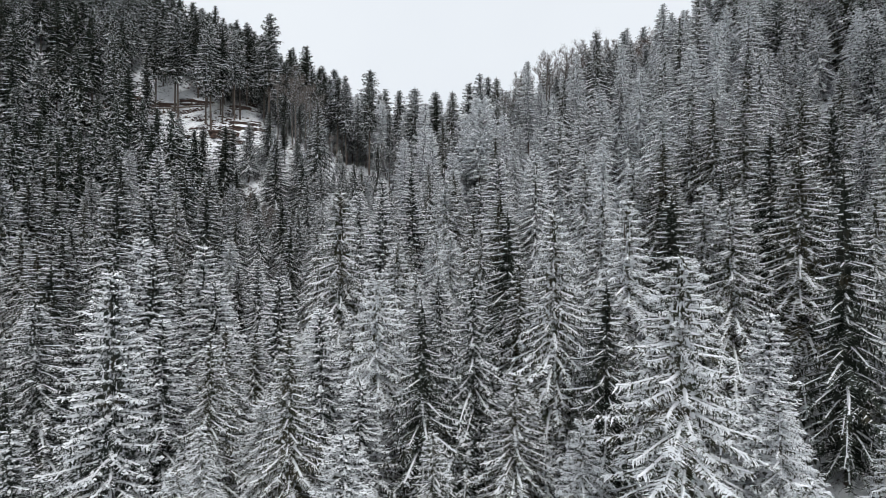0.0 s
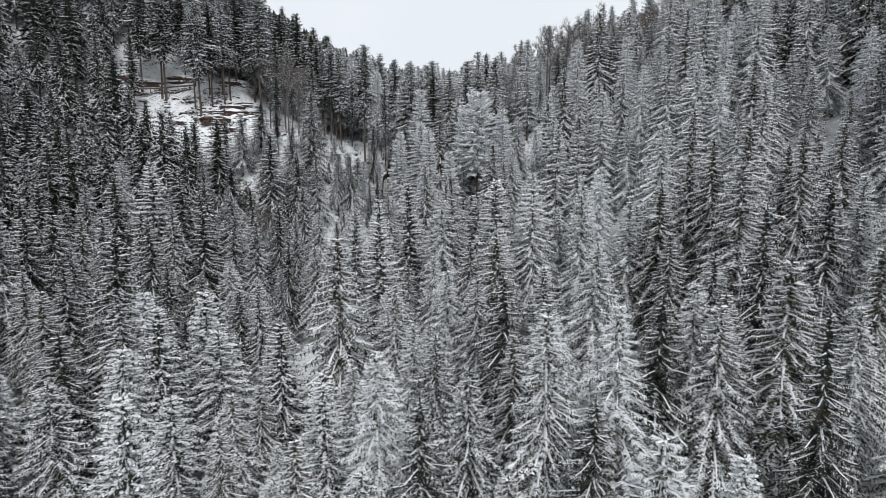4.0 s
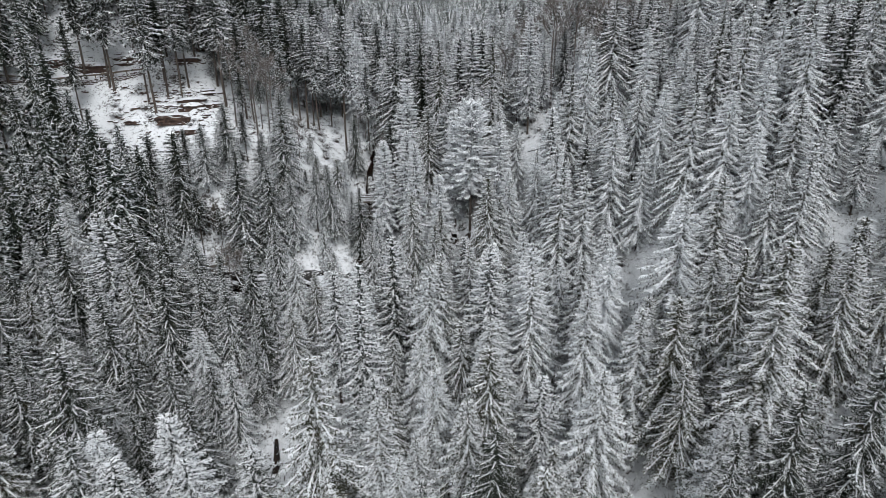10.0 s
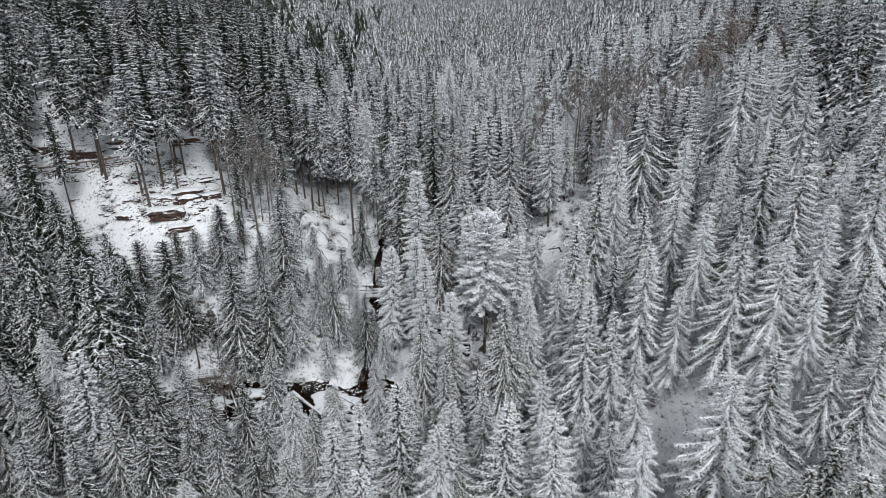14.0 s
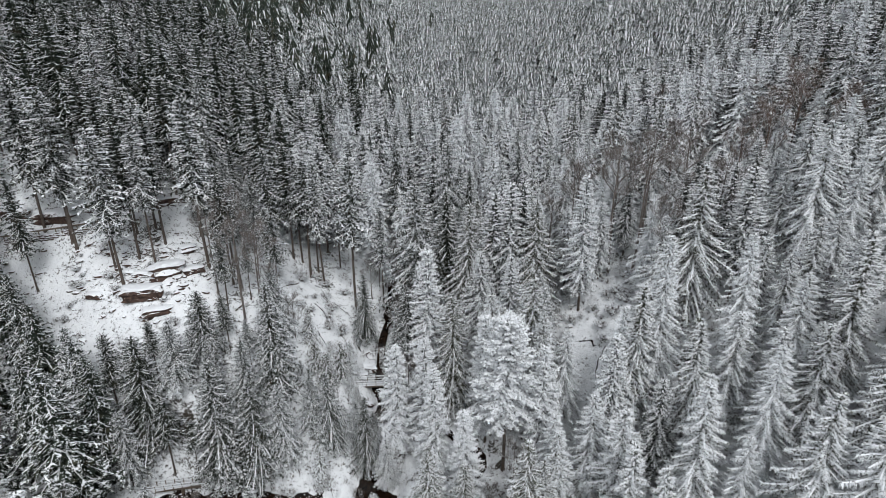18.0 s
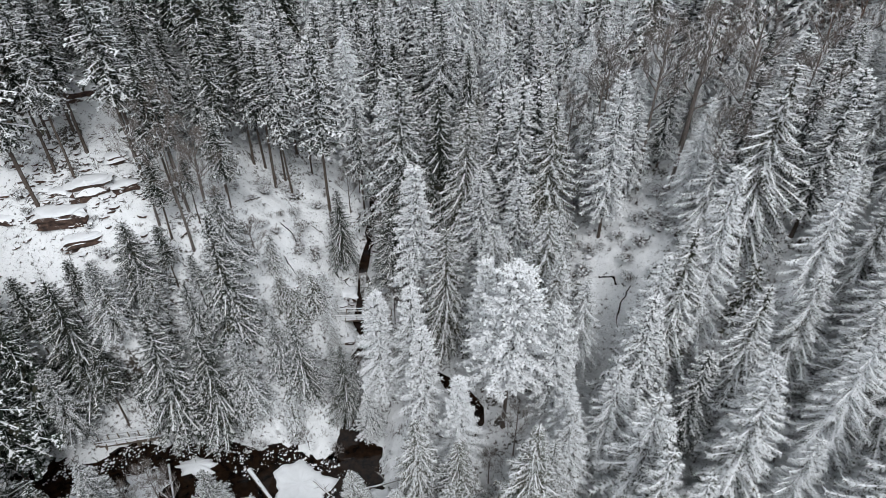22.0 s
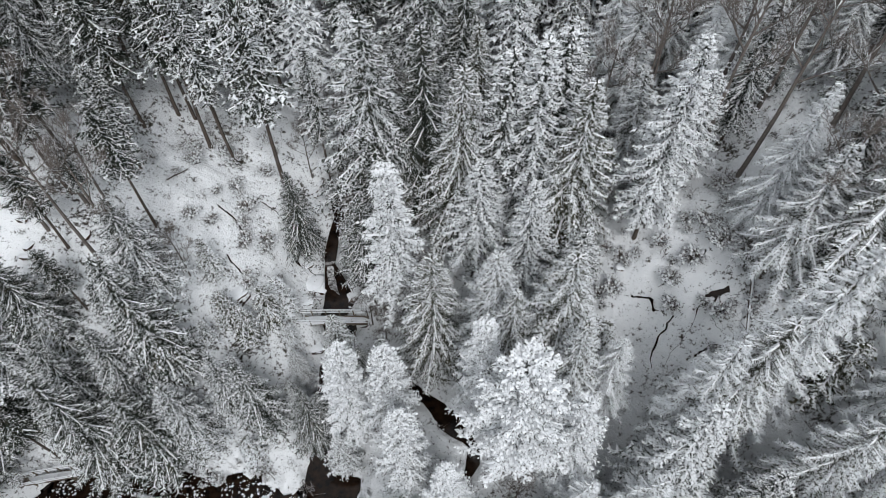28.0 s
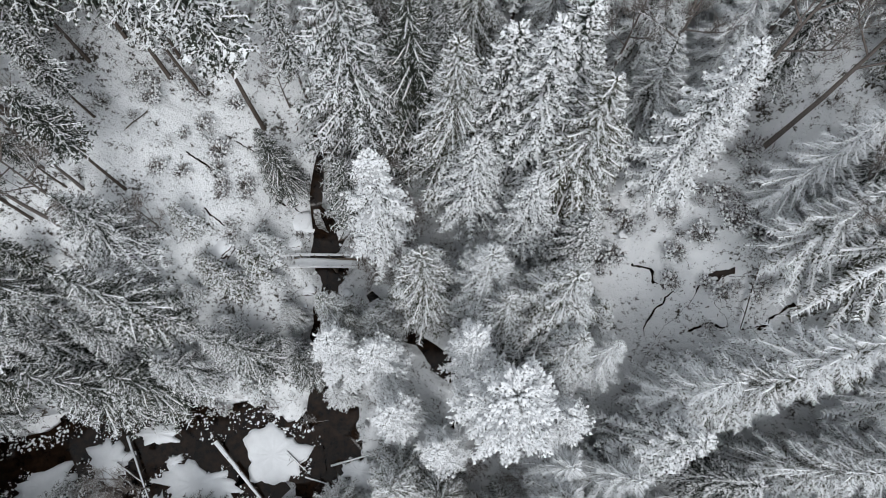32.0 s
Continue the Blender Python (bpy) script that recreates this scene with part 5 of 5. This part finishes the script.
# broken stone strewn below the ledges
rubble_rnd = random.Random(19)
forms = [rock_mesh("rubble", 700 + k, 1.0, 0.7, 0.5, 1) for k in range(4)]
rv, rf = [], []
for k in range(260):
    x, y = (rubble_rnd.gauss(-49, 6.5), rubble_rnd.gauss(130.5, 3.2)) if k < 150 else (rubble_rnd.uniform(-74, -46), rubble_rnd.uniform(124, 147)) if k < 215 else (rubble_rnd.gauss(-12.4, 2.2), rubble_rnd.uniform(122, 146))
    me, s = forms[k % 4], rubble_rnd.uniform(0.3, 1.25)
    m = Matrix.LocRotScale((x, y, height(x, y) + 0.05), Euler((rubble_rnd.uniform(-0.2, 0.2), 0, rubble_rnd.uniform(0, 6.28))), (s * 1.3, s, s))
    o = len(rv)
    rv += [tuple(m @ v.co) for v in me.vertices]
    rf += [tuple(o + i for i in p.vertices) for p in me.polygons]
tagged(new("rubble", mesh_from("rubble", rv, rf, ROCK, smooth=False)), "broken reddish stones lying half buried in snow", "rubble", kind="stuff")


def box(bm, x0, x1, y0, y1, z0, z1, bevel=0.0):
    made = bmesh.ops.create_cube(bm, size=1)["verts"]
    for v in made:
        v.co = Vector(((x0 + x1) / 2 + v.co.x * (x1 - x0), (y0 + y1) / 2 + v.co.y * (y1 - y0), (z0 + z1) / 2 + v.co.z * (z1 - z0)))
    if bevel:
        edges = list({e for v in made for e in v.link_edges})
        bmesh.ops.bevel(bm, geom=edges, offset=bevel, segments=1, affect="EDGES")


def box_mesh(name, mat, *dims, bevel=0.015):
    bm = bmesh.new()
    box(bm, *dims, bevel=bevel)
    me = bpy.data.meshes.new(name)
    bm.to_mesh(me)
    bm.free()
    me.materials.append(mat)
    return me


def footbridge(label, length, width, rail_h, m, spans):
    """A plank footbridge along its own x, with a railing of posts and two bars on each side, snowed over."""
    root = tagged(new("footbridge"), label, "bridge")
    for s in (-1, 1):
        part("beam", box_mesh("beam", WOOD, 0, length, s * width * 0.36 - 0.1, s * width * 0.36 + 0.1, -0.34, -0.07), root)
    plank = box_mesh("plank", WOOD, -0.085, 0.085, -width / 2, width / 2, -0.06, 0, bevel=0.008)
    n = int(length / 0.19)
    for k in range(n):
        part("plank", plank, root).location = (0.1 + k * (length - 0.2) / (n - 1), 0, 0)
    post = box_mesh("post", WOOD, -0.05, 0.05, -0.05, 0.05, -0.3, rail_h)
    bar = box_mesh("rail", WOOD, -0.06, length + 0.06, -0.035, 0.035, -0.05, 0.05)
    rail_snow = snow_cap_mesh("rail_snow", 3, length, 0.12, 0.07)
    for s in (-1, 1):
        for k in range(spans + 1):
            part("post", post, root).location = (0.08 + k * (length - 0.16) / spans, s * (width / 2 + 0.03), 0)
        for z in (rail_h, rail_h * 0.55):
            rail = part("rail", bar, root)
            rail.location = (0, s * (width / 2 + 0.12), z)
            cap = part("rail_snow", rail_snow, rail, "strip of snow on the rail")
            cap.location = (length / 2, 0, 0.05)
    part("deck_snow", snow_cap_mesh("deck_snow", 8, length * 0.99, width * 0.94, 0.13), root, "snow lying on the planks").location = (length / 2, 0, 0.02)
    for k in (0.12, 0.62):
        part("pier", box_mesh("pier", WOOD, k * length, k * length + 0.3, -width * 0.4, width * 0.4, -3.0, -0.3), root, "dark timber pier in the stream")
    root.matrix_basis = m
    return root


footbridge("small wooden footbridge with snowy deck and railings over the stream", 8.2, 1.15, 1.0, pose(-16.2, 129.0, 28.5, 0, -2, 1), 5)
footbridge("narrow wooden walkway with a railing along the snowy bank", 7.6, 0.9, 0.95, pose(-44.2, 111.9, max(height(-44, 112), height(-37, 113.5)) + 0.35, 0, 0, 12), 6)

# the hillside path: a dry-stone wall below it and a log rail
PATH = [(-82, 130.0), (-73, 133.2), (-65.1, 135.9), (-56.9, 137.4)]
wall_root = tagged(new("retaining_wall"), "low dry-stone retaining wall below the hillside path", "wall")
stone_forms = [rock_mesh("stone", 500 + k, 0.85, 0.5, 0.34, 1) for k in range(5)]
stone_rnd = random.Random(8)
fence = tagged(new("log_fence"), "old log railing with snow beside the hillside path", "fence")
post_me = None
for (ax, ay), (bx_, by_) in zip(PATH, PATH[1:]):
    L = math.hypot(bx_ - ax, by_ - ay)
    turn = math.degrees(math.atan2(by_ - ay, bx_ - ax))
    for k in range(int(L / 0.8)):
        t = (k + 0.5) * 0.8 / L
        x, y = ax + (bx_ - ax) * t, ay + (by_ - ay) * t
        g0 = height(x, y)
        for row in range(3):
            st = part("stone", stone_forms[stone_rnd.randrange(5)], wall_root)
            st.matrix_basis = pose(x + stone_rnd.uniform(-0.15, 0.15) + (row % 2) * 0.3, y - 0.3 + 0.1 * row, g0 - 0.25 + 0.33 * row, 0, 0, turn + stone_rnd.uniform(-8, 8))
    z0, z1 = height(ax, ay) + 0.95, height(bx_, by_) + 0.95
    v, f = tube_rings([(ax, ay, z0), ((ax + bx_) / 2, (ay + by_) / 2, (z0 + z1) / 2 + 0.05), (bx_, by_, z1)], [0.2, 0.19, 0.17], 8)
    part("rail", mesh_from("rail", v, f, WOOD), fence, "long dark log")
    v, f = tube_rings([(ax, ay, z0 + 0.13), ((ax + bx_) / 2, (ay + by_) / 2, (z0 + z1) / 2 + 0.18), (bx_, by_, z1 + 0.13)], [0.10, 0.11, 0.08], 6)
    part("rail_snow", mesh_from("rail_snow", v, f, DRIFT), fence, "snow on the log")
    for k in range(int(L / 2.5) + 1):
        t = k * 2.5 / L
        x, y = ax + (bx_ - ax) * t, ay + (by_ - ay) * t
        v, f = tube_rings([(x, y, height(x, y) - 0.2), (x, y, z0 + (z1 - z0) * t)], [0.1, 0.09], 7)
        part("post", mesh_from("post", v, f, WOOD), fence)


def bed_level(x, y):
    """Top of the snow banks in the river, or nothing away from it."""
    near_bed = min(RIVER, key=lambda p: math.hypot(p[0] - x, p[1] - y))
    return near_bed[2] + 0.25 if math.hypot(near_bed[0] - x, near_bed[1] - y) < near_bed[3] + 1 else -99.0


def fallen_log(a, b, r, label, lift=0.1, snowy=0.8):
    """A trunk lying on the ground between two places, with broken ends and snow along the top."""
    (ax, ay), (bx_, by_) = a, b
    pa, pb = (Vector((px, py, max(height(px, py), bed_level(px, py)) + r + lift)) for px, py in (a, b))
    steps = [pa.lerp(pb, k / 5) + Vector((0, 0, 0.06 * math.sin(k * 2.1))) for k in range(6)]
    v, f = tube_rings([tuple(p) for p in steps], [r * (1 - 0.09 * k) for k in range(6)], 9)
    f += [tuple(range(8, -1, -1)), tuple(range(45, 54))]
    log = tagged(new("fallen_log", mesh_from("fallen_log", v, f, BARK)), label, "log", "fallen logs")
    v, f = tube_rings([tuple(p + Vector((0, 0, r * 0.55))) for p in steps], [r * snowy * (1 - 0.1 * k) for k in range(6)], 8)
    part("snow", mesh_from("log_snow", v, f, DRIFT), log, "snow along the log")
    for k in range(4):
        p = steps[1 + k]
        d = Vector((math.sin(k * 2.3 + ax), math.cos(k * 1.7 + ay), 0.7)).normalized()
        v, f = tube_rings([tuple(p), tuple(p + d * 0.6), tuple(p + d * 1.1)], [r * 0.22, r * 0.15, 0.01], 5)
        part("branch_stub", mesh_from("branch_stub", v, f, BARK), log)
    return log


for a, b, r in [((-24.0, 109.6), (-18.0, 103.8), 0.34), ((-15.8, 108.8), (-13.4, 106.9), 0.14), ((-10.6, 107.5), (-4.6, 109.4), 0.16), ((-13.4, 106.2), (-10.6, 105.4), 0.12), ((-0.6, 113.4), (2.6, 112.2), 0.2), ((-34.2, 109.8), (-30.4, 103.2), 0.17), ((-34.8, 106.9), (-31.6, 105.0), 0.12)]:
    fallen_log(a, b, r, "snow-covered log lying across the stream bank")
fallen_log((28.6, 126.4), (27.9, 120.9), 0.17, "long pale fallen stem lying over the rill", 0.25, 0.7)
fallen_log((-25.4, 82.3), (-18.6, 79.0), 0.24, "dark fallen trunk lying across the brook", 0.4, 0.55)
fallen_log((24.5, 101.0), (28.5, 96.5), 0.16, "thin fallen trunk in the snowy gap", 0.1, 0.6)
fallen_log((-18.0, 139.5), (-14.2, 138.0), 0.14, "thin dark fallen trunk on the slope", 0.1, 0.5)
fallen_log((16.5, 109.5), (14.0, 104.5), 0.2, "fallen trunk beside the rill", 0.1, 0.6)
fallen_log((-29.0, 137.5), (-27.0, 141.5), 0.11, "thin fallen stem on the open slope", 0.05, 0.6)

# banks of gravel in the river, under snow
bank_rnd = random.Random(44)
for x, y, w, d in [(-17.4, 108.4, 7.4, 6.2), (-25.8, 105.0, 8.8, 4.2), (-36.0, 107.0, 4.8, 4.6), (-31.0, 110.2, 4.8, 2.4), (-42.4, 104.0, 8.0, 3.6), (-28.6, 107.4, 1.8, 1.2), (-7.4, 107.0, 4.0, 3.0)]:
    v, f, n = [(0, 0, 0.42)], [], 44
    lobes = [(bank_rnd.uniform(0.05, 0.16), m, bank_rnd.uniform(0, 6.28)) for m in (2, 3, 5, 8, 13)]
    for r, (s, z) in enumerate(((0.3, 0.42), (0.6, 0.36), (0.82, 0.28), (0.95, 0.12), (1.0, -0.15), (1.03, -1.0))):
        for k in range(n):
            a = 2 * math.pi * k / n
            j = 1 + (sum(q * math.sin(m * a + p) for q, m, p in lobes) + bank_rnd.uniform(-0.05, 0.05)) * s ** 3
            v.append((math.cos(a) * w / 2 * s * j, math.sin(a) * d / 2 * s * j, z + bank_rnd.uniform(-0.07, 0.07)))
        o = 1 + r * n
        f += [(0, 1 + k, 1 + (k + 1) % n) if r == 0 else (o - n + k, o + k, o + (k + 1) % n, o - n + (k + 1) % n) for k in range(n)]
    bank = tagged(new("gravel_bank", mesh_from("gravel_bank", v, f, DRIFT)), "snow-covered gravel bank in the dark river", "gravel bank", "gravel banks")
    level = min(RIVER, key=lambda p: math.hypot(p[0] - x, p[1] - y))[2]
    bank.matrix_basis = pose(x, y, level - 0.05, 0, 0, bank_rnd.uniform(-20, 20))
sv, sf = [], []
for k in range(1800):
    x = bank_rnd.uniform(-48, -13)
    near_bed = min(RIVER, key=lambda p: abs(p[0] - x))
    y = near_bed[1] + bank_rnd.choice((-1, 1)) * near_bed[3] * bank_rnd.uniform(0.2, 1.1) ** 0.5
    s, a = 0.04 + 0.22 * bank_rnd.random() ** 3, bank_rnd.uniform(0, 6.28)
    o = len(sv)
    sv += [(x + (q[0] * math.cos(a) - 0.7 * q[1] * math.sin(a)) * s * bank_rnd.uniform(0.5, 1.5), y + (q[0] * math.sin(a) + 0.7 * q[1] * math.cos(a)) * s * bank_rnd.uniform(0.5, 1.5), near_bed[2] - 0.1 + q[2] * s * 0.7) for q in KNOB_DIR]
    sf += [(o + int(t[0]), o + int(t[1]), o + int(t[2])) for t in KNOB_TRI]
tagged(new("snowy_stones", mesh_from("snowy_stones", sv, sf, DRIFT)), "small stones capped with snow in the river", "stones", kind="stuff")

# the waterfall above the footbridge
fall_v, fall_f = [], []
for i in range(9):
    t = i / 8
    for j in range(5):
        s = (j - 2) / 2
        fall_v.append((-12.55 + s * (0.35 + 0.25 * t) + 0.05 * math.sin(i * 2 + j * 3), 134.0 - 1.2 * t ** 0.6, 32.4 - 5.2 * t ** 1.6 + 0.04 * math.sin(i * 5 + j * 7)))
    if i:
        o = i * 5
        fall_f += [(o - 5 + j, o - 4 + j, o + 1 + j, o + j) for j in range(4)]
FOAM, fn, fl, fb = material("falling_water", (0.35, 0.36, 0.36), 0.3, 0, 0.4)
foam_noise = noise_node(fn, fl, 3.0, 5)
foam_mix = ramp(fn, fl, foam_noise.outputs["Fac"], [(0.4, (0.03, 0.025, 0.02)), (0.65, (0.55, 0.56, 0.57))])
fl.new(foam_mix.outputs["Color"], fb.inputs["Base Color"])
tagged(new("waterfall", mesh_from("waterfall", fall_v, fall_f, FOAM)), "thin waterfall dropping into the dark pool", "water", kind="structure")
